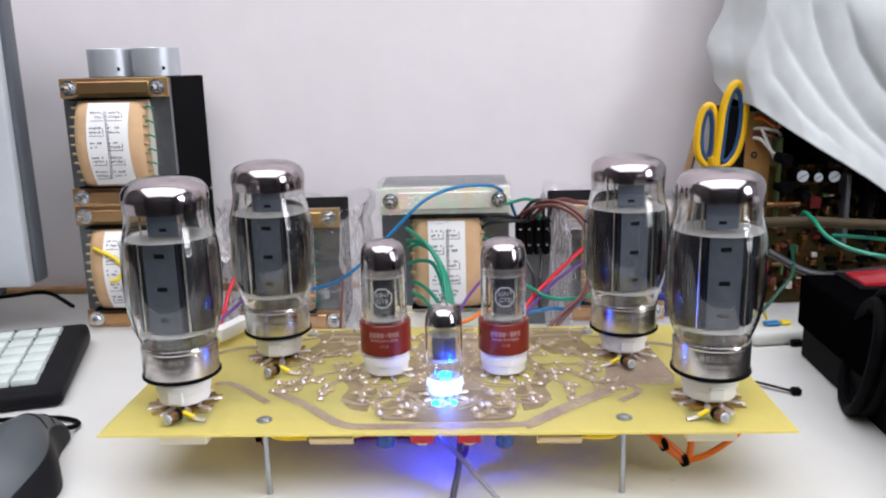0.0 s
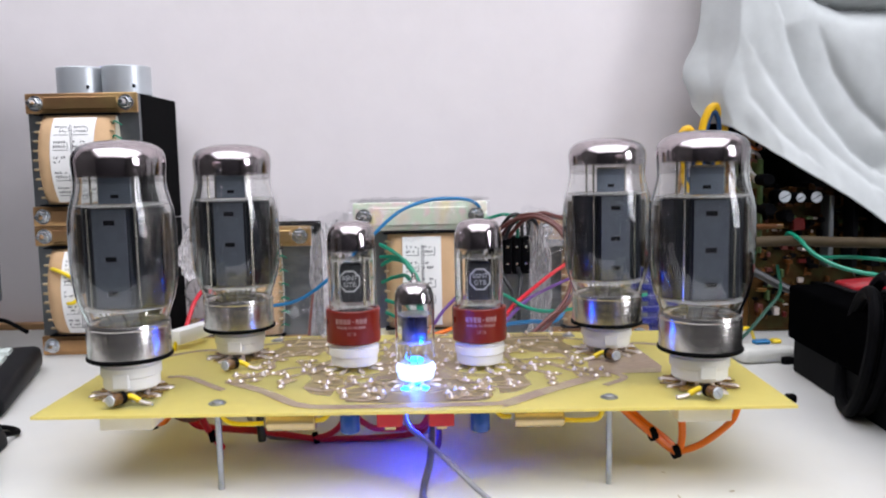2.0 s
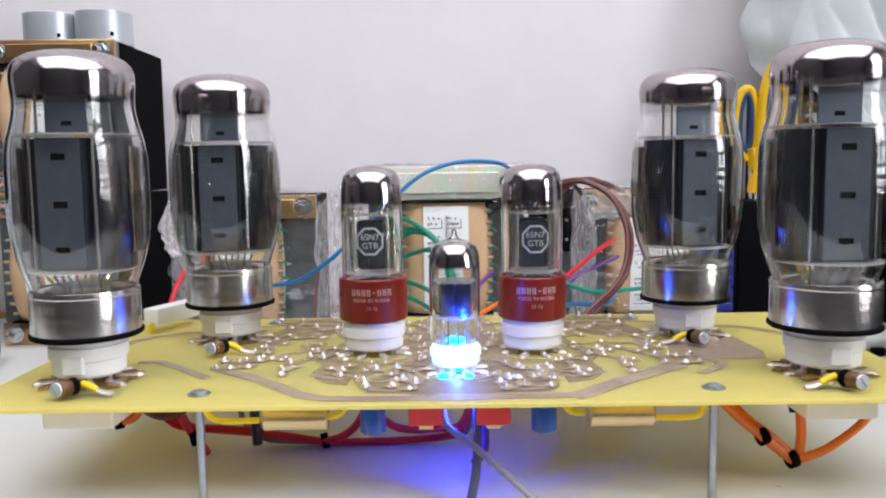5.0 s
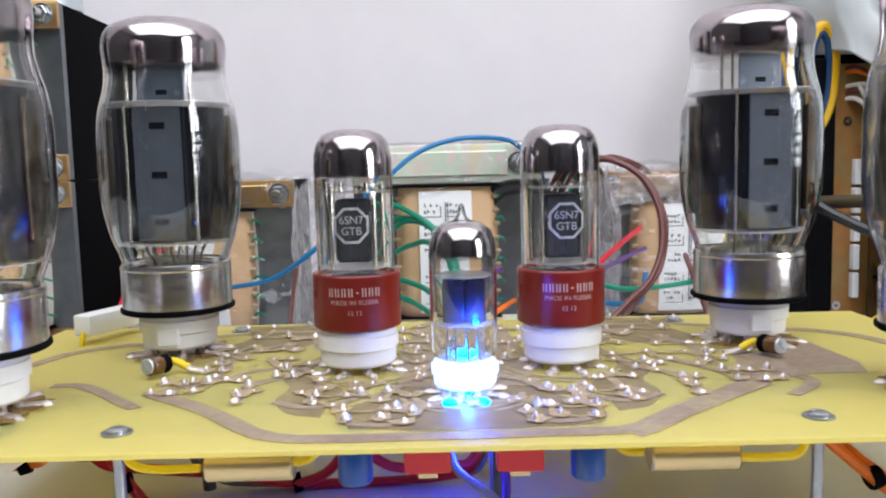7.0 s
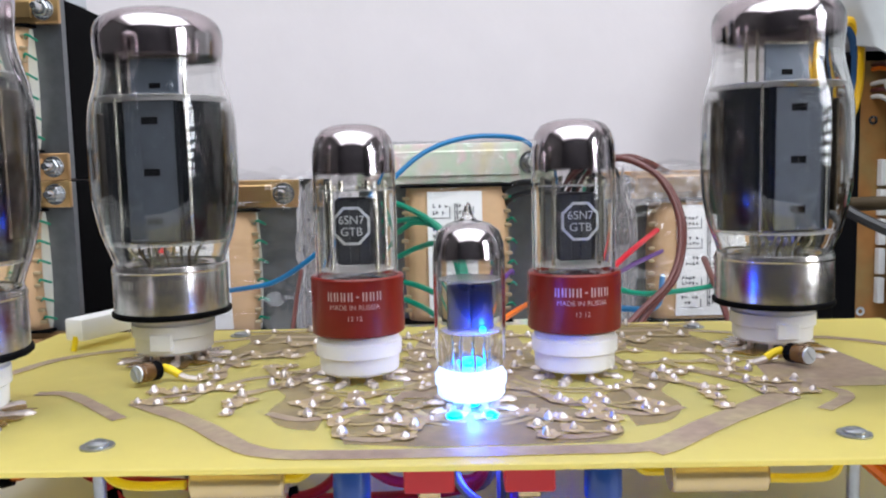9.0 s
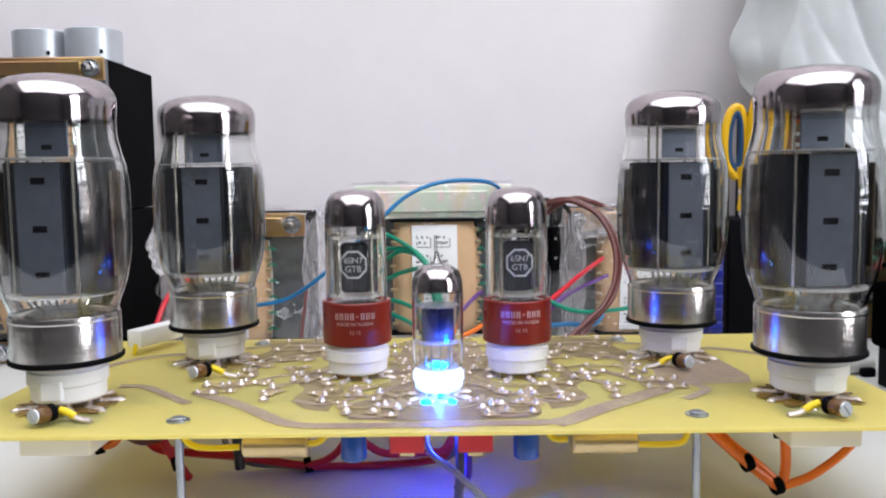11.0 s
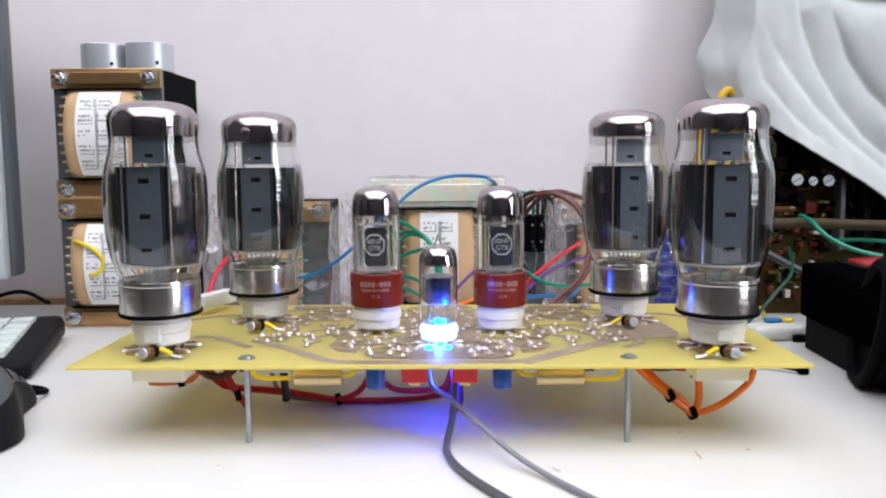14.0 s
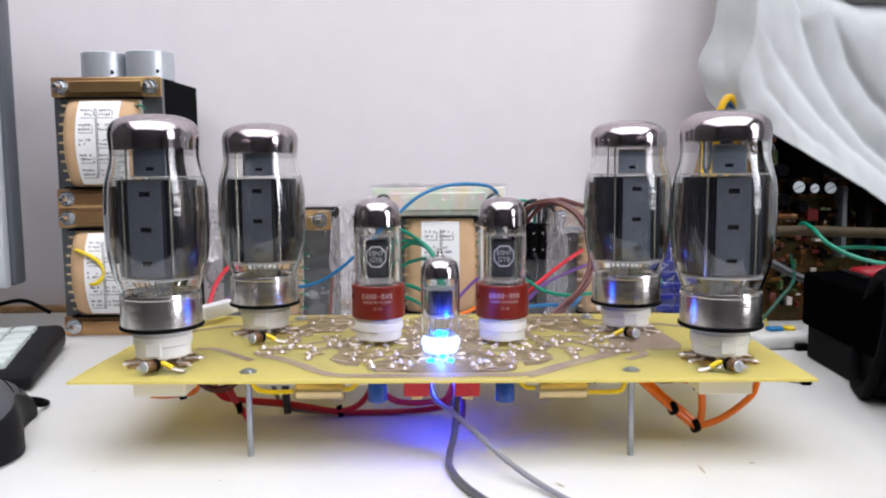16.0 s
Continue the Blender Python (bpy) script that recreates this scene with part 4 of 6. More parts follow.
    for s in (-1, 1):
        part("side_plate", box(bmesh.new(), s * 0.0243 - 0.0006, s * 0.0243 + 0.0006, -0.0045, 0.0045, 0.0360, 0.0800, 0.0005, 1), M_SIDE_PLATE, v, "dull gold edge plate")
    part("slot", box(bmesh.new(), -0.0022, 0.0022, -0.0074, -0.0060, 0.0885, 0.0905), M_RECESS_SHADE, v)
    part("getter_bar", box(bmesh.new(), -0.0085, 0.0085, -0.0062, -0.0052, 0.1000, 0.1012, 0.0002, 1), M_WIREROD, v)
    for k in range(9):
        x = -0.014 + 0.0035 * k
        part("lead", sweep(bmesh.new(), smooth_line([(x, -0.008 + 0.003 * (k % 3), 0.0290), (x * 0.9, -0.006, 0.0250), (x * 0.75, -0.002, 0.0200)], 3), 0.0006, 6), (M_WIREROD, M_SIDE_PLATE, M_WIREROD)[k % 3], v)
    part("stem", lathe(bmesh.new(), [(0, 0.0200), (0.012, 0.0200), (0.010, 0.0236), (0.0, 0.0248)], 24), M_STEM, v, "pale glass stem")
    return v


first = big_valve()
for i, (x, y, turn) in enumerate(POWER):
    m = pose(x, y, ZB + 0.0165 + LIFT[i], 0, 0, turn)
    if i == 0:
        first.matrix_basis = m
        continue
    other = copy_thing(first, m)
    if x > 0:
        dome = next(o for o in other.children if o.name.startswith("silver_dome"))
        dome.material_slots[0].link = "OBJECT"
        dome.material_slots[0].material = M_GETTER_HIGH


def octagon(bm, r, w):
    a = [[bm.verts.new((q * math.cos(math.pi / 4 * (k + 0.5)), q * math.sin(math.pi / 4 * (k + 0.5)), 0)) for k in range(8)] for q in (r, r - w)]
    for k in range(8):
        j = (k + 1) % 8
        bm.faces.new((a[0][k], a[0][j], a[1][j], a[1][k]))
    bmesh.ops.subdivide_edges(bm, edges=bm.edges[:], cuts=3, use_grid_fill=True)
    return bm


def shifted(bm, y):
    for v in bm.verts:
        v.co.y += y
    return bm


def driver_valve():
    v = thing("driver_valve", pose(0, 0, 0), "small glass valve with maroon printed base and silvered dome", "vacuum tube", "driver valves")
    gl = [(0.0142, 0.0195), (0.0145, 0.022), (0.0146, 0.040), (0.0146, 0.060), (0.0143, 0.0645), (0.0132, 0.0685), (0.0112, 0.0712), (0.0075, 0.0728), (0.0, 0.0735)]
    g = part("envelope", shell(gl, 0.0008, 56), M_GLASS, v, "clear glass bulb", sharp=80, keep=True)
    g.visible_shadow = False
    part("silver_dome", lathe(bmesh.new(), [(max(r - 0.0007, 0), z - 0.0007 * (z > 0.06)) for r, z in [(0.0146, 0.052)] + gl[3:]], 48), getter_mirror("driver_getter", 0.0552, 0.0566), v, "mirror-like silvered dome", sharp=80)
    base = part("base_sleeve", lathe(bmesh.new(), [(0, 0), (0.0160, 0), (0.0165, 0.0006), (0.0165, 0.0198), (0.0160, 0.0205), (0.0148, 0.0203), (0.0142, 0.0190), (0, 0.0190)], 48), M_RED_BASE, v, "maroon bakelite base sleeve")
    bm = bmesh.new()
    strokes(bm, -0.0088, 0.0045, 0.0025, 0.0031, 0.00055)
    part("print", wrap(bm, 0.01656, 0.0100, 0.02), M_PRINT_RED, base, "plain shapes where the maker's mark stands")
    part("print", wrap(text_mesh("MADE IN RUSSIA", 0.0024), 0.01656, 0.0108, 0.02), M_PRINT_RED, base, "silver lettering")
    part("print", wrap(text_mesh("12 12", 0.0024), 0.01656, 0.0070, 0.02), M_PRINT_RED, base, "silver lettering")
    part("mark", wrap(octagon(bmesh.new(), 0.0070, 0.0010), 0.01472, 0.0385, 0.0), M_PRINT, g, "printed octagon")
    part("mark", wrap(shifted(text_mesh("6SN7", 0.0040), 0.0019), 0.01472, 0.0385, 0.0), M_PRINT, g, "printed type number")
    part("mark", wrap(shifted(text_mesh("GTB", 0.0040), -0.0021), 0.01472, 0.0385, 0.0), M_PRINT, g, "printed type number")
    bm = bmesh.new()
    box(bm, -0.0070, 0.0070, -0.0052, 0.0052, 0.0240, 0.0478, 0.0022, 3)
    for s in (-1, 1):
        box(bm, s * 0.0035 - 0.0020, s * 0.0035 + 0.0020, -0.0056, -0.0050, 0.0246, 0.0472, 0.0002, 1)
    part("anode", bm, M_ANODE_D, v, "grey twin anode plates")
    for x, y in ((-0.0077, -0.0062), (0.0077, -0.0062), (-0.0105, 0.002), (0.0105, 0.002)):
        part("support_rod", rod(bmesh.new(), (x, y, 0.0215), (x, y, 0.0535), 0.0008, 8), M_WIREROD, v, "bright nickel rod")
    for z in (0.0222, 0.0500):
        part("mica_spacer", lathe(bmesh.new(), [(0, z), (0.0128, z), (0.0128, z + 0.0004), (0, z + 0.0004)], 24), M_MICA, v, "pale mica disc")
    for s in (-1, 1):
        part("cathode_tip", rod(bmesh.new(), (s * 0.0047, -0.001, 0.0500), (s * 0.0047, -0.001, 0.0535), 0.0009, 8), M_WIREROD, v)
    for k in range(9):
        a = 2 * math.pi * k / 9
        part("spur", rod(bmesh.new(), (0.0112 * math.cos(a), 0.0112 * math.sin(a), 0.0500), (0.0118 * math.cos(a), 0.0118 * math.sin(a), 0.0520), 0.0006, 6), M_WIREROD, v)
    part("press", lathe(bmesh.new(), [(0, 0.0195), (0.0095, 0.0195), (0.0088, 0.0212), (0, 0.0216)], 24), M_STEM, v, "pale glass stem")
    part("getter_ring", lathe(bmesh.new(), [(0.0040, 0.0575), (0.0048, 0.0575), (0.0048, 0.0590), (0.0040, 0.0590)], 20, close=True), M_WIREROD, v)
    return v


first = driver_valve()
for i, (x, y, turn) in enumerate(DRIVER):
    m = pose(x, y, ZB + 0.0172, 0, 0, turn)
    if i == 0:
        first.matrix_basis = m
    else:
        copy_thing(first, m)

mid = thing("small_valve", pose(*MIDDLE, ZB + 0.0125), "small glass valve lit blue from below by a diode", "vacuum tube")
gl = [(0.0088, 0.0), (0.0104, 0.001), (0.0111, 0.0035), (0.0112, 0.034), (0.0109, 0.0385), (0.0096, 0.0425), (0.0066, 0.0448), (0.003, 0.0458), (0.0016, 0.0472), (0.0009, 0.0505), (0, 0.0515)]
g = part("envelope", shell(gl, 0.0007, 48), M_GLASS, mid, "clear glass bulb", sharp=80, keep=True)
g.visible_shadow = False
part("silver_dome", lathe(bmesh.new(), [(max(r - 0.0006, 0), z - 0.0006 * (z > 0.035)) for r, z in [(0.0112, 0.031)] + gl[3:8]] + [(0, 0.0452)], 40), getter_mirror("small_getter", 0.0334, 0.0346), mid, "mirror-like silvered dome", sharp=80)
bm = bmesh.new()
for s in (-1, 1):
    box(bm, s * 0.0036 - 0.00345, s * 0.0036 + 0.00345, -0.0050, 0.0050, 0.0125, 0.0265, 0.0008, 2)
box(bm, -0.004, 0.004, -0.0044, 0.0044, 0.0128, 0.0262)
part("anode", bm, M_ANODE_S, mid, "dark twin anode plates")
for z in (0.0115, 0.0275):
    part("mica_spacer", lathe(bmesh.new(), [(0, z), (0.0096, z), (0.0096, z + 0.0004), (0, z + 0.0004)], 24), M_MICA, mid, "pale mica disc")
for k in range(9):
    a = 2 * math.pi * k / 9
    part("lead", rod(bmesh.new(), (0.0062 * math.cos(a), 0.0062 * math.sin(a), 0.0), (0.0058 * math.cos(a), 0.0058 * math.sin(a), 0.0115), 0.0005, 6), M_WIREROD, mid)
part("stem", lathe(bmesh.new(), [(0, 0.0), (0.0085, 0.0), (0.0080, 0.0025), (0, 0.003)], 24), M_STEM, mid, "pale glass stem")
part("diode", lathe(bmesh.new(), [(0.0042, 0.0008), (0.0042, 0.0016), (0.0030, 0.0024), (0, 0.0027)], 16), M_DIODE, mid, "glowing spot for solder lit blue by the diode seen through the glass")

# ---------- transformers ----------
def bolt_at(x, z, parent, y=-0.007):
    """A bolt end with nut and washer, pointing to the front."""
    m = pose(x, y, z, 90, 0, 0)
    b = part("bolt", lathe(bmesh.new(), [(0, 0.0), (0.0027, 0.0), (0.0027, 0.0125), (0.0020, 0.0138), (0, 0.0138)], 14), M_BOLT, parent, "zinc plated bolt", m)
    part("washer", lathe(bmesh.new(), [(0, 0), (0.0071, 0), (0.0072, 0.0003), (0.0072, 0.0008), (0.0070, 0.0011), (0, 0.0011)], 24), M_BOLT, b)
    part("nut", lathe(bmesh.new(), [(0, 0.0011), (0.0050, 0.0011), (0.0054, 0.0017), (0.0054, 0.0047), (0.0047, 0.0054), (0, 0.0054)], 6), M_BOLT, b)
    return b


def scribble(bm, u0, u1, v0, v1, rng, put):
    """Unreadable handwriting as bars and lines; put() lays a flat bar on the label."""
    def lay(u, v, w, h):
        put(bm, u, v, w, h)
    n = 5
    for k in range(n):
        v = v1 - (k + 0.5) * (v1 - v0) / n
        dv = (v1 - v0) / n
        for side in (0, 1):
            a = u0 + side * (u1 - u0) * 0.52
            wide = (u1 - u0) * 0.40
            if (k + side) % 3 != 2:
                lay(a + wide * 0.5, v - dv * 0.36, wide, 0.0005)
                lay(a + wide * 0.97, v - dv * 0.12, 0.0005, dv * 0.5)
            for row in (0.16, -0.12):
                for q in range(5):
                    if rng.random() < 0.8:
                        lay(a + wide * (0.06 + 0.17 * q), v + (row + rng.uniform(-0.03, 0.03)) * dv, rng.uniform(0.0005, 0.0011), dv * rng.uniform(0.10, 0.17))
                        lay(a + wide * (0.10 + 0.17 * q), v + (row + rng.uniform(-0.06, 0.06)) * dv, rng.uniform(0.0012, 0.0020), 0.0005)
    lay((u0 + u1) / 2, (v0 + v1) / 2, 0.0006, (v1 - v0) * 0.92)
    lay((u0 + u1) / 2 + 0.0014, (v0 + v1) / 2, 0.0005, (v1 - v0) * 0.92)


def transformer(m, w, h, d, label, bracket=None, bh=0.018, cx=0.0, cw=0.062, cp=0.024, side=None, bulge=0.004, lw=0.7, lx=0.0, tags="green", seed=1, top=0.0, group="transformers", bx=None):
    """An open-frame transformer: laminated core, clamping brackets, bolts and a paper-wrapped coil with a label."""
    bracket, side, r = bracket or M_BRACKET, side or M_CORE, random.Random(seed)
    t = thing("transformer", m, label, "transformer", group)
    hole0, hole1 = cx - cw / 2, cx + cw / 2
    part("core_limb", box(bmesh.new(), -w / 2, hole0, 0.004, 0.0105, 0.001, h - 0.001), M_CORE, t, "grey laminated steel core")
    part("core_limb", box(bmesh.new(), hole1, w / 2, 0.004, 0.0105, 0.001, h - 0.001), M_CORE, t, "grey laminated steel core")
    part("core", box(bmesh.new(), -w / 2 - 0.0004, w / 2 + 0.0004, 0.0107, d, 0.0005, h - 0.0005, 0.001, 1), side, t, "lacquered laminated core block")
    for z0 in (0.0, h - bh):
        b = bmesh.new()
        box(b, -w / 2 - 0.0006, w / 2 + 0.0006, -0.0005, 0.004, z0, z0 + bh, 0.0012, 2)
        box(b, -w / 2 + 0.016, w / 2 - 0.016, -0.0022, -0.0006, z0 + bh * 0.18, z0 + bh * 0.82, 0.0008, 1)
        br = part("bracket", b, bracket, t, "folded metal clamping bracket")
        for s in (-1, 1):
            bolt_at(s * (bx or (w / 2 - 0.009)), z0 + bh / 2, t, -0.0006)
    z0, z1 = bh + 0.002, h - bh - 0.002

    def skin(u, v, off=0.0):
        # u across the rounded front, v up
        k = (1 - (2 * v - 1) ** 2) ** 0.8
        half, dep = cw / 2 + min(bulge, 0.004) * k * 0.5 + off, cp + bulge * k + off
        a = math.pi * (u - 0.5)
        c, s = math.cos(a), math.sin(a)
        x = half * math.copysign(abs(s) ** 0.45, s)
        y = -dep * abs(c) ** 0.45
        return Vector((cx + x, 0.012 + y * 1.0, z0 + v * (z1 - z0)))

    bm = bmesh.new()
    grid_sheet(bm, 28, 12, lambda u, v: skin(u, v))
    coil = part("coil", bm, M_KRAFT, t, "coil wrapped in brown kraft paper", sharp=60)
    part("tape", grid_sheet(bmesh.new(), 6, 12, lambda u, v: skin(0.90 + 0.098 * u, 0.01 + 0.98 * v, 0.0006)), M_TAPE, coil, "pale tape down the side of the coil", sharp=60)
    for zz in (z0 - 0.0012, z1):
        bm = bmesh.new()
        box(bm, cx - cw / 2 - 0.003, cx + cw / 2 + 0.003, 0.012 - cp - 0.003, 0.006, zz, zz + 0.0012)
        part("cheek", bm, M_CORE_BLK, t)
    # paper label on the front of the coil
    yf = 0.012 - cp
    front = lambda x, v, off: Vector((x, skin(0.5, v).y - off, z0 + v * (z1 - z0)))
    lx0, lx1 = cx + lx - cw * lw / 2, cx + lx + cw * lw / 2
    lab = part("paper_label", grid_sheet(bmesh.new(), 6, 12, lambda u, v: front(lx0 + u * (lx1 - lx0), 0.03 + 0.94 * v, 0.0007)), M_PAPER, t, "white paper label with handwriting", sharp=60)

    def put(b, x, zf, ww, hh):
        cs = [front(x + sx * ww / 2, min(max(zf, 0.03), 0.97), 0.0010) + Vector((0, 0, sz * hh / 2)) for sx, sz in ((-1, -1), (1, -1), (1, 1), (-1, 1))]
        b.faces.new([b.verts.new(c) for c in cs])

    bm = bmesh.new()
    span = z1 - z0
    scribble(bm, lx0 + 0.003, lx1 - 0.003, 0.08 * span, 0.92 * span, r, lambda b, u, v, ww, hh: put(b, u, v / span, ww, hh))
    part("writing", bm, M_INK, lab, "dark unreadable pen writing")
    # solder tags up both edges of the coil
    tag = None
    for s in (-1, 1):
        for k in range(9):
            v = 0.08 + 0.84 * k / 8
            p = skin(0.5 + s * 0.34, v)
            mm = Matrix.Translation(p + Vector((s * 0.001, -0.001, 0)))
            if tag is None:
                b = bmesh.new()
                box(b, -0.0022, 0.0022, -0.002, 0.001, -0.0011, 0.0011, 0.0004, 1)
                tag = part("solder_tag", b, M_TAG, t, "small solder tag", mm)
            else:
                again(tag, mm, t)
    for k in range(6):
        v = 0.1 + 0.8 * k / 5
        p = skin(0.5 + 0.36, v)
        part("lead", sweep(bmesh.new(), smooth_line([p, p + Vector((0.003, -0.004, 0.002)), p + Vector((0.006, 0.004, -0.001))], 3), 0.0008, 6), M_WIRE[tags], t)
    return t


# the stack: two alike transformers, one on the other
SX, SY = -0.3005, 0.338
lower = transformer(pose(SX, SY, 0, 0, 0, 0), 0.099, 0.1195, 0.112, "black open-frame transformer with copper brackets, standing on the desk", side=M_CORE_BLK, cx=-0.003, cw=0.066, lw=0.54, lx=0.001, cp=0.017, bulge=0.016, seed=3, group="stacked transformers")
upper = transformer(pose(SX, SY, 0.1195, 0, 0, 0), 0.099, 0.1195, 0.112, "black open-frame transformer with copper brackets, stacked on another", side=M_CORE_BLK, cx=-0.003, cw=0.066, lw=0.58, lx=0.001, cp=0.017, bulge=0.016, seed=5, group="stacked transformers")
part("lead", sweep(bmesh.new(), smooth_line([(-0.034, -0.008, 0.081), (-0.024, -0.020, 0.082), (-0.008, -0.022, 0.074), (-0.002, -0.021, 0.062), (-0.010, -0.022, 0.052), (-0.030, -0.012, 0.054)], 6), 0.0017, 8), M_WIRE["yellow"], lower, "yellow wire bridging two tags")
for x, y in ((-0.318, 0.385), (-0.2735, 0.380)):
    k = thing("aluminium_can", pose(x, y, 0.239), "satin aluminium capacitor can standing on the stack", "capacitor", "aluminium cans")
    part("can", lathe(bmesh.new(), [(0, 0), (0.0218, 0), (0.0222, 0.0005), (0.0222, 0.0260), (0.0215, 0.0268), (0.0205, 0.0266), (0.0, 0.0260)], 48), M_ALU, k)
    part("hole", box(bmesh.new(), 0.0120, 0.0140, -0.0195, -0.0165, 0.006, 0.009), M_RECESS_SHADE, k)

transformer(pose(0.002, 0.305, 0), 0.116, 0.137, 0.075, "large transformer with yellow zinc brackets standing behind the board", bracket=M_ZINC, bh=0.025, cx=0.002, cw=0.062, cp=0.02, lw=0.54, lx=-0.001, seed=8, bx=0.049)
transformer(pose(-0.146, 0.318, 0), 0.099, 0.117, 0.07, "output transformer with copper brackets, in clear plastic wrap", cx=-0.006, cw=0.055, cp=0.018, lw=0.6, lx=-0.004, seed=11, side=M_CORE_BLK)
transformer(pose(0.158, 0.330, 0), 0.104, 0.117, 0.07, "output transformer with copper brackets, in clear plastic wrap", cx=0.004, cw=0.060, cp=0.020, lw=0.66, lx=0.004, seed=14, side=M_CORE_BLK)


def plastic_bag(name, x0, x1, y0, y1, h, seed, label, edge, cover=None):
    """A loose crumpled clear bag round a transformer."""
    bm = bmesh.new()
    n = 150

    def f(u, v):
        a = 2 * math.pi * u
        c, s = math.cos(a), math.sin(a)
        x = (x0 + x1) / 2 + (x1 - x0) / 2 * math.copysign(abs(c) ** 0.4, c)
        y = (y0 + y1) / 2 + (y1 - y0) / 2 * math.copysign(abs(s) ** 0.4, s)
        z = 0.001 + v * h
        p = Vector((x * 45, y * 45, z * 45 + seed * 7))
        k = noise.noise(p) * 0.007 + (0.4 - abs(noise.noise(p * 1.9))) * 0.007 + (0.3 - abs(noise.noise(p * 4.1))) * 0.004
        return Vector((x + c * k, y + s * k, z + (k if v > 0.9 else 0)))

    grid_sheet(bm, n, 60, f)
    ob = part(name, bm, M_FILM, None, sharp=90)
    ob.visible_shadow = False
    tagged(ob, label, "plastic bag", "plastic bags")
    # the gathered edge of the bag, in close upright pleats
    ex0, ex1 = edge

    def g(u, v):
        w = 1 - 0.35 * v
        x = ex0 + (ex1 - ex0) * (0.5 + (u - 0.5) * w) + 0.004 * noise.noise(Vector((u * 3, v * 5, seed)))
        q = noise.noise(Vector((u * 9, v * 3.5, seed * 3.1)))
        return Vector((x, y0 - 0.006 + 0.012 * abs(q) + 0.004 * noise.noise(Vector((u * 25, v * 9, seed))), 0.002 + v * h * (0.95 + 0.12 * q)))

    fold = part("gathered_edge", grid_sheet(bmesh.new(), 40, 40, g), M_CRUMPLE, ob, "milky crumpled edge of the bag", sharp=90)
    fold.visible_shadow = False
    if cover:
        # the loose upper edge folded over the bracket
        def f2(u, v):
            q = noise.noise(Vector((u * 12, v * 2.5, seed * 5.3)))
            return Vector((cover[0] + (cover[1] - cover[0]) * u, y0 - 0.004 + 0.008 * abs(q) + 0.003 * noise.noise(Vector((u * 40, v * 6, 2))), h * (0.80 + 0.21 * v) + 0.003 * q))

        top = part("folded_edge", grid_sheet(bmesh.new(), 60, 16, f2), M_CRUMPLE, ob, "milky crumpled edge of the bag", sharp=90)
        top.visible_shadow = False
    return ob


first_bag = plastic_bag("plastic_bag", -0.205, -0.074, 0.290, 0.395, 0.119, 1, "crumpled clear plastic bag round a transformer", (-0.096, -0.068))
plastic_bag("plastic_bag", 0.096, 0.218, 0.303, 0.405, 0.120, 2, "crumpled clear plastic bag round a transformer", (0.094, 0.118), (0.112, 0.206))

# a crumpled ear of the first bag standing out beside its transformer
def ear_point(u, v):
    q = noise.noise(Vector((u * 7, v * 6, 4.4)))
    r = math.sin(math.pi * u) ** 0.6
    return Vector((-0.196 - 0.010 * r * (1.1 - abs(2 * v - 1) ** 2) + 0.004 * q, 0.288 + 0.020 * u + 0.006 * noise.noise(Vector((u * 15, v * 13, 9))), 0.074 + 0.044 * v + 0.004 * q))


ear = part("crumpled_ear", grid_sheet(bmesh.new(), 26, 30, ear_point), M_CRUMPLE, first_bag, "milky crumpled corner of the bag", sharp=90)
ear.visible_shadow = False

# a loose sheet of clear wrap over the middle transformer's bracket
def wrap_point(u, v):
    q = noise.noise(Vector((u * 9, v * 4, 7.7)))
    x = -0.060 + 0.122 * u + 0.003 * noise.noise(Vector((v * 6, u * 2, 1.5)))
    if v < 0.6:
        return Vector((x, 0.2955 - 0.004 * abs(q) - 0.002 * noise.noise(Vector((u * 30, v * 12, 3))), 0.108 + 0.005 * math.sin(u * 11) + (0.0300 - 0.005 * math.sin(u * 11)) * v / 0.6))
    k = (v - 0.6) / 0.4
    return Vector((x, 0.2955 + 0.070 * k, 0.1380 + 0.004 * abs(q) * math.sin(math.pi * k)))


sheet = part("plastic_wrap", grid_sheet(bmesh.new(), 90, 50, wrap_point), M_FILM, None, sharp=90)
sheet.visible_shadow = False
tagged(sheet, "loose clear plastic wrap lying over the middle transformer", "plastic wrap")

# black terminal strip between the transformers
strip_t = thing("terminal_strip", pose(0.084, 0.318, 0), "black plastic terminal strip with wires, beside a transformer", "connector")
part("post", box(bmesh.new(), -0.016, 0.028, 0.004, 0.016, 0.0, 0.07, 0.001, 1), M_CORE, strip_t)
for k in range(6):
    part("terminal", box(bmesh.new(), -0.017 + k * 0.0082, -0.0095 + k * 0.0082, -0.006, 0.012, 0.0705, 0.104, 0.0012, 2), M_BLACK, strip_t, "black screw terminal")
    for z in (0.080, 0.095):
        part("screw", lathe(bmesh.new(), [(0, 0), (0.0016, 0), (0.0012, 0.0008), (0, 0.001)], 10), M_BOLT, strip_t, m=pose(-0.0132 + k * 0.0082, -0.006, z, 90, 0, 0))


# ---------- wires behind the board ----------
def wire(colour, pts, r=0.0016, label="", group="loose wires", n=8):
    ob = part("wire", sweep(bmesh.new(), smooth_line(pts, n), r, 8), M_WIRE[colour])
    return tagged(ob, label or colour.replace("dgrey", "dark grey").replace("dgreen", "dark green") + " insulated hook-up wire among the transformers", "wire", group)


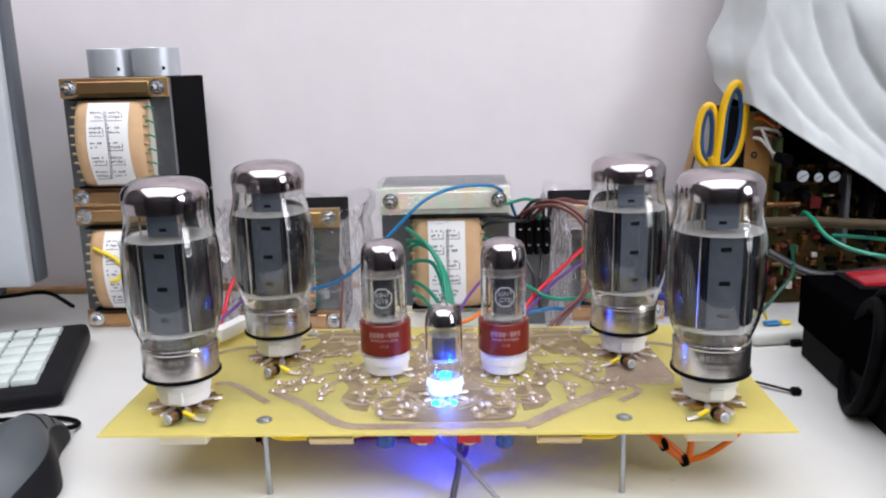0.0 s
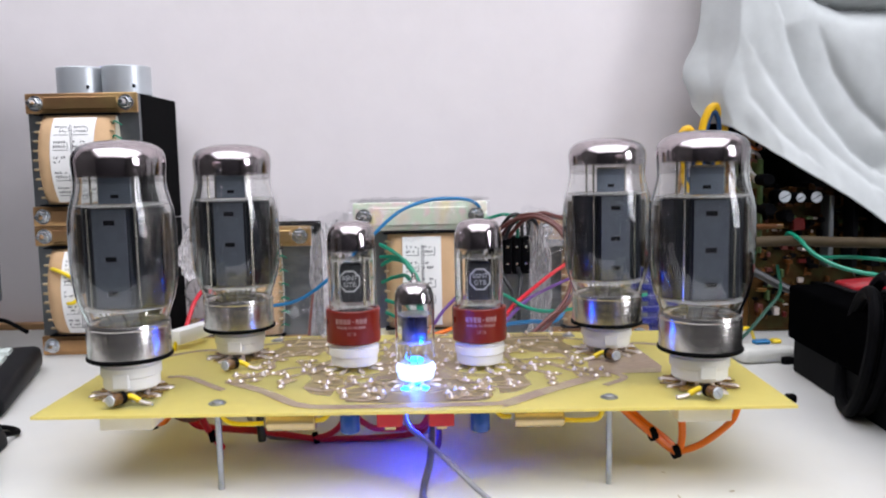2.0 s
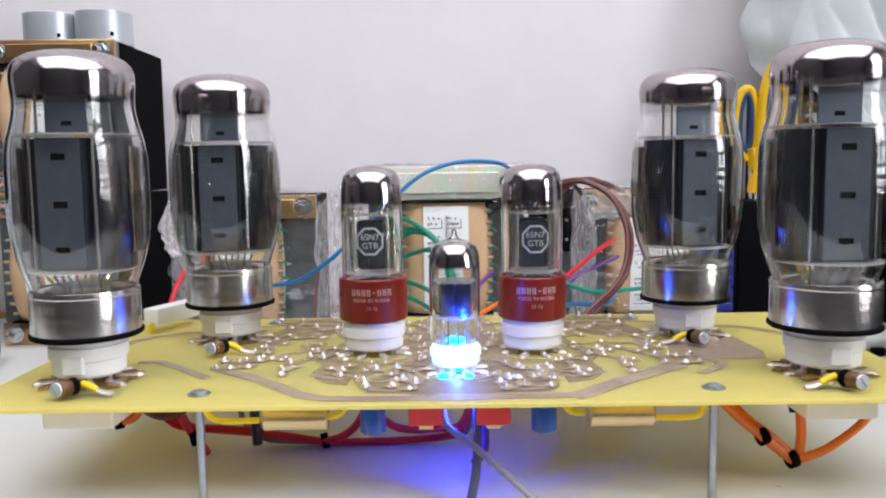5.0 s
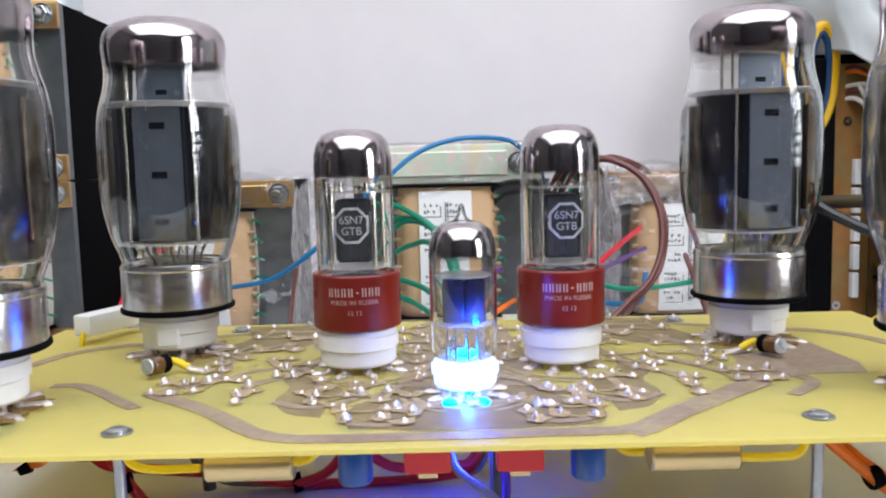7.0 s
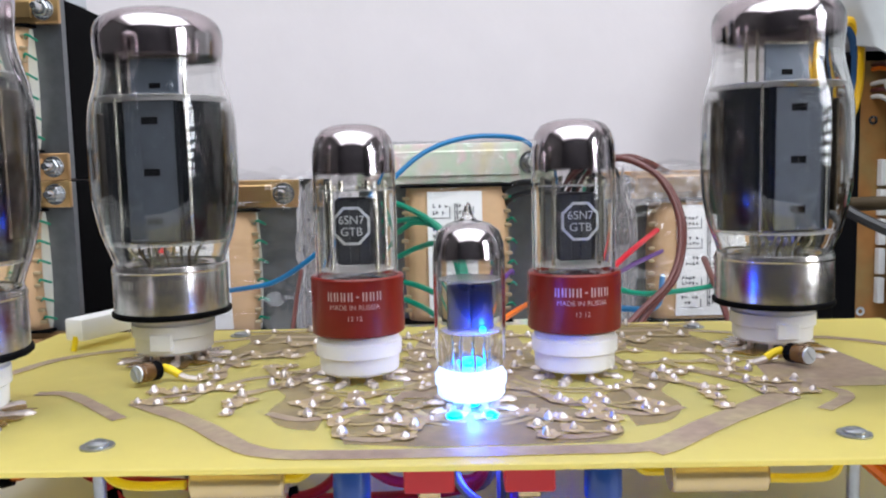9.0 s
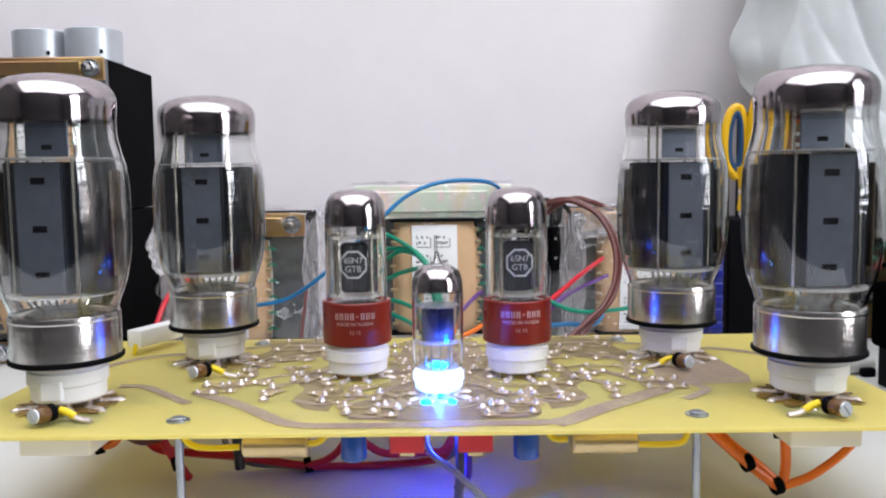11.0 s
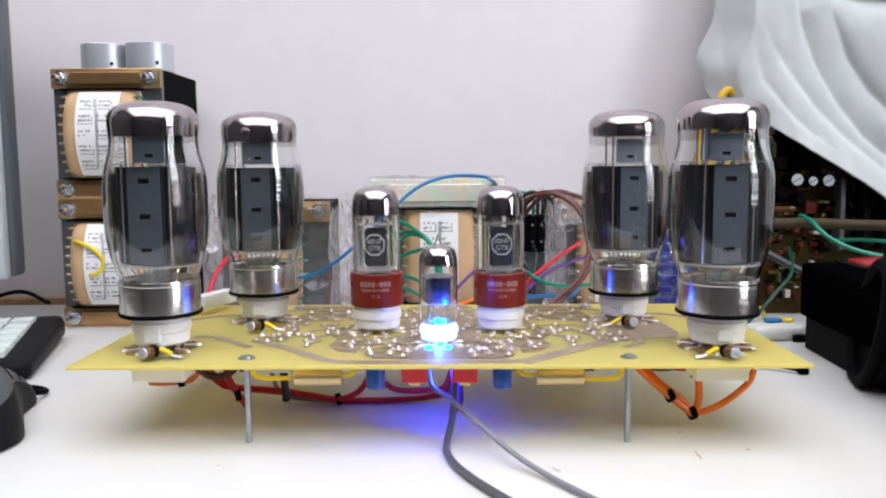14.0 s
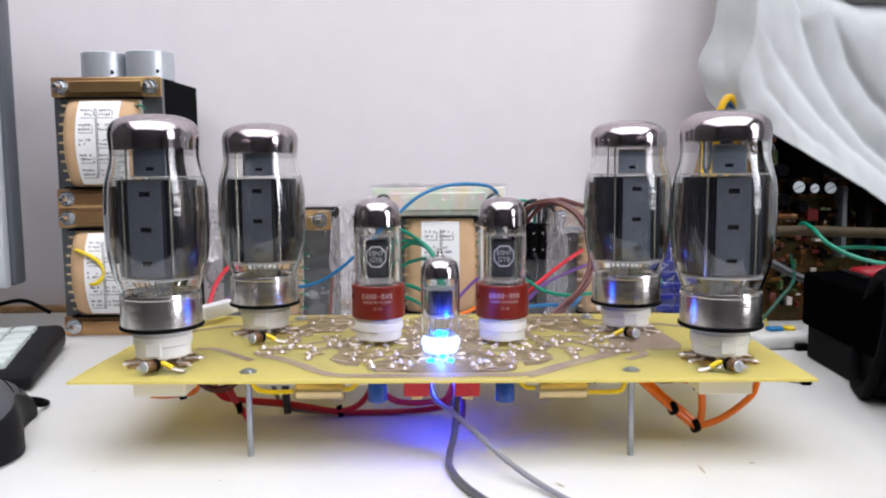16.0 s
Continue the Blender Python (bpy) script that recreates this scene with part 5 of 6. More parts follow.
wire("blue", [(-0.150, 0.300, 0.048), (-0.123, 0.27, 0.054), (-0.102, 0.26, 0.059), (-0.082, 0.25, 0.071), (-0.063, 0.25, 0.087), (-0.039, 0.26, 0.11), (-0.016, 0.27, 0.13), (0.008, 0.28, 0.139), (0.033, 0.29, 0.14), (0.049, 0.3, 0.136), (0.060, 0.312, 0.123), (0.068, 0.318, 0.104)], 0.0015)
wire("red", [(-0.192, 0.185, 0.0), (-0.190, 0.22, 0.022), (-0.19, 0.25, 0.041), (-0.187, 0.27, 0.06), (-0.180, 0.305, 0.075)], 0.0019)
wire("purple", [(-0.205, 0.20, 0.0), (-0.195, 0.23, 0.030), (-0.180, 0.26, 0.044), (-0.165, 0.302, 0.052)], 0.0014)
wire("red", [(0.055, 0.19, 0.040), (0.072, 0.22, 0.056), (0.088, 0.24, 0.065), (0.109, 0.27, 0.074), (0.130, 0.305, 0.080)], 0.0016)
wire("green", [(0.052, 0.20, 0.078), (0.072, 0.22, 0.065), (0.083, 0.22, 0.058), (0.101, 0.23, 0.052), (0.130, 0.25, 0.050), (0.165, 0.275, 0.050), (0.200, 0.300, 0.052)], 0.0015)
wire("blue", [(0.050, 0.20, 0.042), (0.07, 0.22, 0.044), (0.089, 0.23, 0.044), (0.112, 0.24, 0.043), (0.135, 0.31, 0.050)], 0.0017)
wire("brown", [(0.066, 0.315, 0.104), (0.078, 0.285, 0.119), (0.09, 0.27, 0.124), (0.101, 0.26, 0.124), (0.115, 0.25, 0.115), (0.123, 0.24, 0.097), (0.122, 0.23, 0.076), (0.113, 0.22, 0.059), (0.098, 0.21, 0.048), (0.080, 0.195, 0.036)], 0.0017)
wire("brown", [(0.074, 0.318, 0.104), (0.084, 0.295, 0.121), (0.097, 0.28, 0.126), (0.11, 0.27, 0.122), (0.124, 0.26, 0.109), (0.13, 0.25, 0.087), (0.124, 0.24, 0.062), (0.107, 0.22, 0.049), (0.088, 0.20, 0.036)], 0.0017)
wire("brown", [(0.145, 0.21, 0.030), (0.150, 0.25, 0.048), (0.158, 0.30, 0.062)], 0.0019)
for pts in (
    [(-0.033, 0.297, 0.101), (-0.022, 0.28, 0.097), (-0.01, 0.25, 0.091), (0.0, 0.21, 0.080), (0.004, 0.185, 0.050)],
    [(-0.033, 0.297, 0.09), (-0.02, 0.28, 0.092), (-0.009, 0.25, 0.091), (0.002, 0.21, 0.078), (0.007, 0.185, 0.050)],
    [(-0.032, 0.297, 0.083), (-0.021, 0.28, 0.09), (-0.007, 0.25, 0.088), (0.004, 0.21, 0.074), (0.010, 0.185, 0.048)],
    [(-0.032, 0.297, 0.068), (-0.019, 0.28, 0.075), (-0.006, 0.24, 0.078), (0.006, 0.19, 0.050)],
    [(-0.029, 0.297, 0.052), (-0.018, 0.28, 0.051), (-0.008, 0.25, 0.050), (0.006, 0.20, 0.044)],
    [(-0.029, 0.297, 0.041), (-0.018, 0.28, 0.039), (-0.010, 0.25, 0.039), (0.006, 0.20, 0.036)],
):
    wire("green", pts, 0.0017)
wire("black", [(0.031, 0.318, 0.060), (0.030, 0.312, 0.090), (0.032, 0.305, 0.104), (0.037, 0.30, 0.110), (0.052, 0.295, 0.112), (0.070, 0.312, 0.104)], 0.0020)
wire("black", [(0.034, 0.316, 0.060), (0.031, 0.31, 0.084), (0.034, 0.305, 0.097), (0.041, 0.298, 0.104), (0.055, 0.295, 0.106), (0.078, 0.312, 0.103)], 0.0018)
wire("purple", [(0.012, 0.215, 0.046), (0.020, 0.24, 0.052), (0.034, 0.27, 0.060), (0.038, 0.297, 0.056)], 0.0014)
wire("purple", [(0.060, 0.20, 0.044), (0.085, 0.23, 0.060), (0.105, 0.27, 0.062), (0.135, 0.312, 0.066)], 0.0015)
wire("black", [(0.067, 0.312, 0.103), (0.072, 0.3, 0.113), (0.08, 0.292, 0.124), (0.089, 0.295, 0.123), (0.092, 0.312, 0.104)], 0.0017)
wire("black", [(0.078, 0.312, 0.104), (0.082, 0.300, 0.116), (0.092, 0.296, 0.124), (0.102, 0.298, 0.118), (0.108, 0.312, 0.104)], 0.0017)
wire("black", [(0.072, 0.311, 0.076), (0.074, 0.296, 0.070), (0.080, 0.285, 0.058), (0.078, 0.25, 0.044)], 0.0018)
wire("black", [(0.088, 0.311, 0.076), (0.089, 0.297, 0.068), (0.086, 0.285, 0.052), (0.082, 0.25, 0.040)], 0.0018)
wire("green", [(0.055, 0.304, 0.120), (0.064, 0.305, 0.122), (0.076, 0.3, 0.125), (0.086, 0.302, 0.120), (0.088, 0.312, 0.104)], 0.0015)
wire("brown", [(0.080, 0.312, 0.104), (0.090, 0.292, 0.119), (0.105, 0.288, 0.126), (0.119, 0.29, 0.123), (0.140, 0.318, 0.116)], 0.0019)
wire("orange", [(0.005, 0.21, 0.038), (0.022, 0.215, 0.041), (0.034, 0.24, 0.042), (0.045, 0.285, 0.038)], 0.0016)
wire("brown", [(-0.085, 0.21, 0.030), (-0.088, 0.25, 0.050), (-0.092, 0.30, 0.066)], 0.0012)
wire("white", [(-0.072, 0.24, 0.020), (-0.068, 0.26, 0.050), (-0.060, 0.30, 0.085)], 0.0008)

# ---------- wiring under the board ----------
def under_wire(colour, pts, r):
    return wire(colour, pts, r, colour + " wire looping under the circuit board", "wires under the board")


under_wire("red", [(-0.146, 0.060, 0.0445), (-0.1436, 0.078, 0.024), (-0.1392, 0.08, 0.0190), (-0.1316, 0.08, 0.0134), (-0.114, 0.08, 0.0117), (-0.0963, 0.08, 0.0101), (-0.0787, 0.08, 0.0071), (-0.061, 0.08, 0.0046), (-0.048, 0.08, 0.0100), (-0.040, 0.08, 0.0240), (-0.036, 0.078, 0.0445)], 0.0019)
under_wire("red", [(-0.150, 0.066, 0.0445), (-0.142, 0.084, 0.022), (-0.128, 0.084, 0.0120), (-0.0963, 0.084, 0.0080), (-0.0787, 0.084, 0.0052), (-0.061, 0.084, 0.0025), (-0.0468, 0.084, 0.0024), (-0.0255, 0.084, 0.0026), (-0.0042, 0.082, 0.0049), (0.0065, 0.08, 0.0110), (0.014, 0.078, 0.0445)], 0.0019)
under_wire("red", [(-0.126, 0.072, 0.0445), (-0.128, 0.070, 0.026), (-0.124, 0.070, 0.0150), (-0.119, 0.070, 0.0075), (-0.1165, 0.072, 0.0022)], 0.0021)
under_wire("red", [(-0.042, 0.075, 0.0445), (-0.039, 0.075, 0.0244), (-0.0286, 0.075, 0.0135), (-0.0181, 0.075, 0.0109), (-0.0041, 0.075, 0.0115), (0.0065, 0.075, 0.0150), (0.016, 0.075, 0.0445)], 0.0020)
under_wire("brown", [(-0.150, 0.055, 0.0440), (-0.140, 0.060, 0.0280), (-0.130, 0.060, 0.0250), (-0.121, 0.060, 0.0300), (-0.118, 0.060, 0.0445)], 0.0023)
under_wire("orange", [(-0.1719, 0.06, 0.0221), (-0.1635, 0.06, 0.0217), (-0.1533, 0.06, 0.0227), (-0.1447, 0.06, 0.0257), (-0.136, 0.062, 0.0445)], 0.0021)
under_wire("grey", [(-0.110, 0.088, 0.0445), (-0.102, 0.088, 0.0120), (-0.092, 0.087, 0.0042), (-0.0796, 0.087, 0.0024), (-0.0617, 0.087, 0.0017), (-0.0402, 0.087, 0.0017), (-0.0186, 0.086, 0.0018), (-0.0006, 0.085, 0.0038), (0.0102, 0.084, 0.0103), (0.016, 0.082, 0.0445)], 0.0015)
under_wire("brown", [(-0.100, 0.070, 0.0445), (-0.085, 0.068, 0.0330), (-0.060, 0.068, 0.0310), (-0.040, 0.068, 0.0445)], 0.0024)
under_wire("yellow", [(-0.100, 0.013, 0.0450), (-0.0985, 0.013, 0.0390), (-0.092, 0.013, 0.0365), (-0.078, 0.013, 0.0365)], 0.0013)
under_wire("yellow", [(-0.053, 0.013, 0.0375), (-0.046, 0.014, 0.0380), (-0.041, 0.015, 0.0450)], 0.0013)
under_wire("yellow", [(0.053, 0.012, 0.0375), (0.047, 0.013, 0.0380), (0.042, 0.014, 0.0450)], 0.0013)
under_wire("yellow", [(0.079, 0.012, 0.0350), (0.092, 0.011, 0.0350), (0.0995, 0.011, 0.0365), (0.1015, 0.011, 0.0450)], 0.0013)
under_wire("orange", [(0.109, 0.035, 0.041), (0.124, 0.032, 0.027), (0.137, 0.03, 0.016), (0.146, 0.03, 0.0092), (0.149, 0.03, 0.0110)], 0.0020)
under_wire("orange", [(0.112, 0.038, 0.043), (0.127, 0.035, 0.027), (0.139, 0.032, 0.0175), (0.148, 0.031, 0.0090)], 0.0020)
under_wire("orange", [(0.1475, 0.03, 0.0085), (0.1492, 0.03, 0.020), (0.1475, 0.03, 0.043)], 0.0021)
under_wire("orange", [(0.146, 0.029, 0.0090), (0.161, 0.03, 0.0140), (0.176, 0.03, 0.0255), (0.181, 0.032, 0.034)], 0.0019)
under_wire("brown", [(0.108, 0.045, 0.043), (0.122, 0.045, 0.034), (0.138, 0.045, 0.033), (0.146, 0.042, 0.043)], 0.0024)
under_wire("red", [(0.120, 0.05, 0.036), (0.145, 0.05, 0.030), (0.165, 0.05, 0.032)], 0.0015)
under_wire("black", [(-0.0960, 0.078, 0.0445), (-0.0945, 0.077, 0.020), (-0.0935, 0.077, 0.0045)], 0.0024)
under_wire("black", [(0.1455, 0.033, 0.0445), (0.146, 0.032, 0.036), (0.1465, 0.031, 0.030)], 0.0022)
under_wire("purple", [(0.012, 0.045, 0.044), (0.024, 0.045, 0.033), (0.036, 0.048, 0.043)], 0.0014)
rng = random.Random(9)
for colour, x0, x1, y, z, r in (("black", -0.188, -0.125, 0.045, 0.039, 0.0026), ("brown", -0.180, -0.110, 0.060, 0.036, 0.0020), ("black", -0.120, -0.060, 0.036, 0.040, 0.0018), ("red", -0.095, -0.020, 0.062, 0.038, 0.0016),
                                ("black", -0.030, 0.035, 0.034, 0.0385, 0.0017), ("brown", 0.020, 0.100, 0.055, 0.037, 0.0019), ("black", 0.055, 0.125, 0.034, 0.040, 0.0019), ("red", 0.085, 0.150, 0.058, 0.038, 0.0017), ("black", 0.120, 0.188, 0.048, 0.038, 0.0026)):
    pts = [(x0 + (x1 - x0) * i / 5, y + rng.uniform(-0.004, 0.004), (z + rng.uniform(-0.004, 0.001)) if 0 < i < 5 else 0.0435) for i in range(6)]
    wire(colour, pts, r, colour + " wire run close under the circuit board", "wires under the board")
for x, y, z in ((-0.1215, 0.070, 0.0105), (-0.0615, 0.082, 0.0040), (0.133, 0.031, 0.0195), (0.1455, 0.030, 0.0095), (-0.1530, 0.060, 0.0227)):
    t = part("cable_tie", lathe(bmesh.new(), [(0.0026, -0.0018), (0.0038, -0.0018), (0.0038, 0.0018), (0.0026, 0.0018)], 14, close=True), M_BLACK, m=pose(x, y, max(z, 0.0040), 0, 78, 12))
    tagged(t, "small black cable tie round wires under the board", "cable tie", "cable ties")

wire("grey", [(-0.004, 0.045, 0.044), (-0.003, 0.036, 0.027), (0.008, 0.02, 0.022), (0.022, 0.0, 0.015), (0.038, -0.022, 0.007), (0.055, -0.045, 0.0026), (0.080, -0.085, 0.0022), (0.115, -0.15, 0.0022), (0.137, -0.195, 0.0022), (0.144, -0.211, -0.010), (0.146, -0.214, -0.10)], 0.0015, "grey signal cable leading over the desk", "cables")
wire("dgrey", [(0.010, 0.045, 0.044), (0.0105, 0.035, 0.030), (0.0095, 0.022, 0.012), (0.006, 0.004, 0.003), (0.0065, -0.014, 0.0024), (0.015, -0.040, 0.0024), (0.035, -0.075, 0.0024), (0.07, -0.13, 0.0024), (0.088, -0.194, 0.0024), (0.093, -0.211, -0.010), (0.094, -0.214, -0.10)], 0.0020, "dark grey cable leading over the desk", "cables")
wire("purple", [(0.004, 0.05, 0.044), (0.013, 0.044, 0.028), (0.014, 0.038, 0.014), (0.009, 0.030, 0.011)], 0.0018, "violet wire hanging under the board", "wires under the board")

# ---------- left side: monitor, keyboard, mouse ----------
mon = thing("monitor", pose(-0.3865, 0.307, 0), "flat monitor with silver bezel on a stand", "monitor")
part("frame", box(bmesh.new(), -0.42, 0.0, 0.0, 0.012, 0.0495, 0.40, 0.003, 2), M_BEZEL, mon, "silver plastic bezel")
part("back_shell", box(bmesh.new(), -0.419, 0.0035, 0.0122, 0.032, 0.0505, 0.398, 0.004, 2), M_BEZEL_D, mon, "dark grey back shell")
part("screen", box(bmesh.new(), -0.40, -0.040, -0.001, 0.001, 0.11, 0.375), M_SCREEN, mon, "black screen")
part("neck", box(bmesh.new(), -0.24, -0.18, 0.0455, 0.09, 0.010, 0.20, 0.004, 2), M_BEZEL_D, mon)
part("foot", box(bmesh.new(), -0.31, -0.11, 0.04, 0.17, 0.0, 0.012, 0.004, 2), M_BEZEL_D, mon)

kb = thing("keyboard", pose(-0.287, 0.146, 0, 0, 0, 15.5), "black keyboard with pale grey-green keys", "keyboard")
bm = bmesh.new()
box(bm, -0.43, 0.0, 0.0, 0.150, 0.0, 0.017, 0.006, 3)
for v in bm.verts:
    v.co.z *= 0.80 + 0.45 * v.co.y / 0.15
part("case", bm, M_KBODY, kb, "black plastic case")
key = None
for row in range(6):
    for col in range(18):
        x, y = -0.029 - 0.0195 * col, 0.026 + 0.0195 * row + (0.004 if row == 5 else 0)
        if col in (4, 8) and row != 2:
            x -= 0.0
        m = Matrix.Translation((x, y, 0.0115 + 0.006 * (y / 0.15)))
        if key is None:
            b = bmesh.new()
            box(b, -0.0094, 0.0094, -0.0094, 0.0094, 0.0, 0.0065, 0.0012, 2)
            for v in b.verts:
                if v.co.z > 0.005:
                    v.co.x *= 0.92
                    v.co.y *= 0.92
            key = part("key", b, M_KEYS, kb, m=m)
        else:
            again(key, m, kb)

mouse = thing("mouse", pose(-0.262, 0.034, 0, 0, 0, 6), "grey and black computer mouse on the desk", "mouse")


def hump(u, v, k=1.0):
    a = math.pi * u
    w = 0.034 * (0.72 + 0.28 * math.cos(2 * math.pi * (v - 0.25))) * (math.sin(math.pi * min(max(v, 0.0), 1)) ** 0.35)
    h = 0.039 * (math.sin(math.pi * v) ** 0.55) * (1.08 - 0.25 * v)
    return Vector((-w * math.cos(a) * k, -0.06 + 0.125 * v, 0.001 + h * math.sin(a) ** 0.75 * k))


part("shell", grid_sheet(bmesh.new(), 24, 26, lambda u, v: hump(u, 0.001 + 0.998 * v)), M_KBODY, mouse, "black glossy side shell", sharp=80)
part("cover", grid_sheet(bmesh.new(), 16, 22, lambda u, v: hump(0.20 + 0.60 * u, 0.03 + 0.93 * v, 1.02)), M_MOUSE, mouse, "grey upper cover", sharp=80)
for v0 in (0.62, 0.78):
    part("seam", sweep(bmesh.new(), [hump(0.22 + 0.56 * i / 14, v0 + 0.05 * math.sin(math.pi * i / 14), 1.022) for i in range(15)], 0.0006, 6), M_BLACK, mouse)
part("light", lathe(bmesh.new(), [(0.003, 0), (0.0025, 0.0015), (0, 0.002)], 12), M_DIODE_DIM, mouse, "small blue lamp", pose(-0.0087, 0.0300, 0.0272))
part("cable", sweep(bmesh.new(), smooth_line([(0.004, 0.058, 0.008), (0.010, 0.068, 0.004), (0.010, 0.078, 0.0025), (0.0, 0.086, 0.0025), (-0.02, 0.090, 0.0025), (-0.10, 0.092, 0.0025)], 8), 0.0018, 8), M_BLACK, mouse)
tagged(part("cable", sweep(bmesh.new(), smooth_line([(-0.36, 0.330, 0.024), (-0.40, 0.36, 0.030), (-0.45, 0.385, 0.020), (-0.56, 0.41, 0.003)], 8), 0.002, 8), M_BLACK), "black keyboard cable lying on the desk", "cable", "cables")

# ---------- right side: opened equipment, cloth, scissors, box ----------
CH = pose(0.0, 0.0, 0.0)
ch = thing("opened_chassis", CH, "opened electronic equipment standing on edge, circuit boards and black heatsinks showing", "electronics")
part("back_plate", box(bmesh.new(), 0.299, 0.66, 0.438, 0.446, 0.0, 0.205, 0.001, 1), M_HEATSINK, ch, "black chassis plate")
part("side_frame", box(bmesh.new(), 0.2800, 0.2985, 0.386, 0.437, 0.0, 0.196, 0.001, 1), M_HEATSINK, ch, "black frame rail")
# one plain black block fills the dark low region beside the frame
part("side_block", box(bmesh.new(), 0.253, 0.2795, 0.380, 0.436, 0.0, 0.104, 0.002, 1), M_HEATSINK, ch, "plain black block")
part("main_board", box(bmesh.new(), 0.342, 0.64, 0.424, 0.427, -0.0085, 0.141, 0.0005, 1), M_SHADED_PCB, ch, "brown phenolic circuit board, darkened for the shade under the cloth")
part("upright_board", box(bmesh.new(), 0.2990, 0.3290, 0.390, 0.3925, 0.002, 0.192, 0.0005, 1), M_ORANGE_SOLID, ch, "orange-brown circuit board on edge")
part("board_edge", box(bmesh.new(), 0.3255, 0.3278, 0.366, 0.3895, 0.078, 0.168, 0.0005, 1), M_GREEN_EDGE, ch, "green-edged circuit board")
rng = random.Random(21)
for k in range(5):
    part("connector", box(bmesh.new(), 0.3130, 0.3180, 0.3835, 0.3898, 0.016 + k * 0.0215, 0.0350 + k * 0.0215, 0.0006, 1), M_CERAMIC, ch, "white pin connector")
for k in range(2):
    ring = part("mounting_hole", lathe(bmesh.new(), [(0.0015, 0), (0.0034, 0), (0.0034, 0.0006), (0.0015, 0.0006)], 16, close=True), M_BOLT, ch, m=pose(0.3090 - 0.0055 * (1 - k), 0.3897, 0.0095 + 0.1400 * k, 90, 0, 0))
for x, z, r in ((0.366, 0.133, 0.0068), (0.382, 0.1315, 0.0052), (0.398, 0.132, 0.0066), (0.350, 0.150, 0.006), (0.352, 0.120, 0.006), (0.372, 0.112, 0.005)):
    c = part("capacitor", lathe(bmesh.new(), [(0, 0), (r, 0), (r, 0.023), (r * 0.92, 0.024), (0, 0.0236)], 22), M_CORE_BLK, ch, "black electrolytic capacitor", pose(x, 0.423, z, 90, 0, 0))
    if z > 0.13 and z < 0.14:
        part("top", lathe(bmesh.new(), [(0, 0.0242), (r * 0.86, 0.0242), (r * 0.86, 0.0246), (0, 0.0248)], 22), M_ALU, c, "bare aluminium can top")
        part("vent", box(bmesh.new(), -r * 0.7, r * 0.7, -0.0003, 0.0003, 0.0246, 0.0251, m=pose(0, 0, 0, 0, 0, 30)), M_RECESS_SHADE, c)
for k, x in enumerate((0.414, 0.436, 0.458, 0.480, 0.505, 0.53)):
    part("heatsink_fin", box(bmesh.new(), x, x + (0.006 if k % 2 else 0.009 if k else 0.005), 0.404 - 0.004 * (k % 2), 0.423, 0.060, 0.133, 0.0008, 1), M_CORE if k == 0 else M_HEATSINK, ch, "upright heatsink fin")
part("fuse", lathe(bmesh.new(), [(0, 0), (0.0028, 0), (0.0028, 0.032), (0, 0.032)], 14), M_AMBER, ch, "small amber glass fuse", pose(0.335, 0.405, 0.103, 0, 90, 0))
for x in (0.333, 0.361):
    part("fuse_cap", lathe(bmesh.new(), [(0, 0), (0.0032, 0), (0.0032, 0.006), (0, 0.006)], 14), M_BROWN_CAP, ch, m=pose(x, 0.405, 0.103, 0, 90, 0))
part("relay", box(bmesh.new(), 0.378, 0.390, 0.405, 0.423, 0.098, 0.110, 0.001, 1), M_RELAY, ch, "dark red component")
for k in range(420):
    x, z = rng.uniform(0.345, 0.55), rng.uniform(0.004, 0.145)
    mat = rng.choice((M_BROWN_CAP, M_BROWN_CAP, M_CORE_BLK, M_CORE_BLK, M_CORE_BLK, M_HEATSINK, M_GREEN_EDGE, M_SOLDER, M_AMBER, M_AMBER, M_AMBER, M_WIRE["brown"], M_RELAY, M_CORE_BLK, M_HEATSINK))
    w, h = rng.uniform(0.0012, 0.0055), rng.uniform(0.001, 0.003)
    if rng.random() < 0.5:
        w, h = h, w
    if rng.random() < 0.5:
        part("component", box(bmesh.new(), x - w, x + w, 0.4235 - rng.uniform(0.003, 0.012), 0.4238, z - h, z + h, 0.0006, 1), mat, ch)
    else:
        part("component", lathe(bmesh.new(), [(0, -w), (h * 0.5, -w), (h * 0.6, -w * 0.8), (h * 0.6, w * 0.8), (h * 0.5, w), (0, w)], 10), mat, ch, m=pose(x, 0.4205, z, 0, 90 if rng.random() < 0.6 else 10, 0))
for k, (c, z) in enumerate((("white", 0.176), ("brown", 0.171), ("orange", 0.186), ("brown", 0.189), ("white", 0.166))):
    part("lead", sweep(bmesh.new(), smooth_line([(0.303, 0.41, z - 0.004), (0.311, 0.384, z), (0.324, 0.376, z - 0.002 - 0.003 * k), (0.336, 0.395, z - 0.008)], 6), 0.0017, 8), M_WIRE[c], ch)
part("lead", sweep(bmesh.new(), smooth_line([(0.311, 0.379, 0.176), (0.318, 0.376, 0.160), (0.326, 0.380, 0.146)], 6), 0.0017, 8), M_WIRE["white"], ch)

# the main board and all that it carries stand nearer than the plate behind
near = Matrix.Translation((0.012, -0.404, 0.13)) @ Matrix.Scale(0.933, 4) @ Matrix.Translation((-0.012, 0.41, -0.13))
for o in ch.children:
    if o.name.split(".")[0] in ("main_board", "capacitor", "heatsink_fin", "fuse", "fuse_cap", "relay", "component"):
        o.matrix_basis = near @ o.matrix_basis
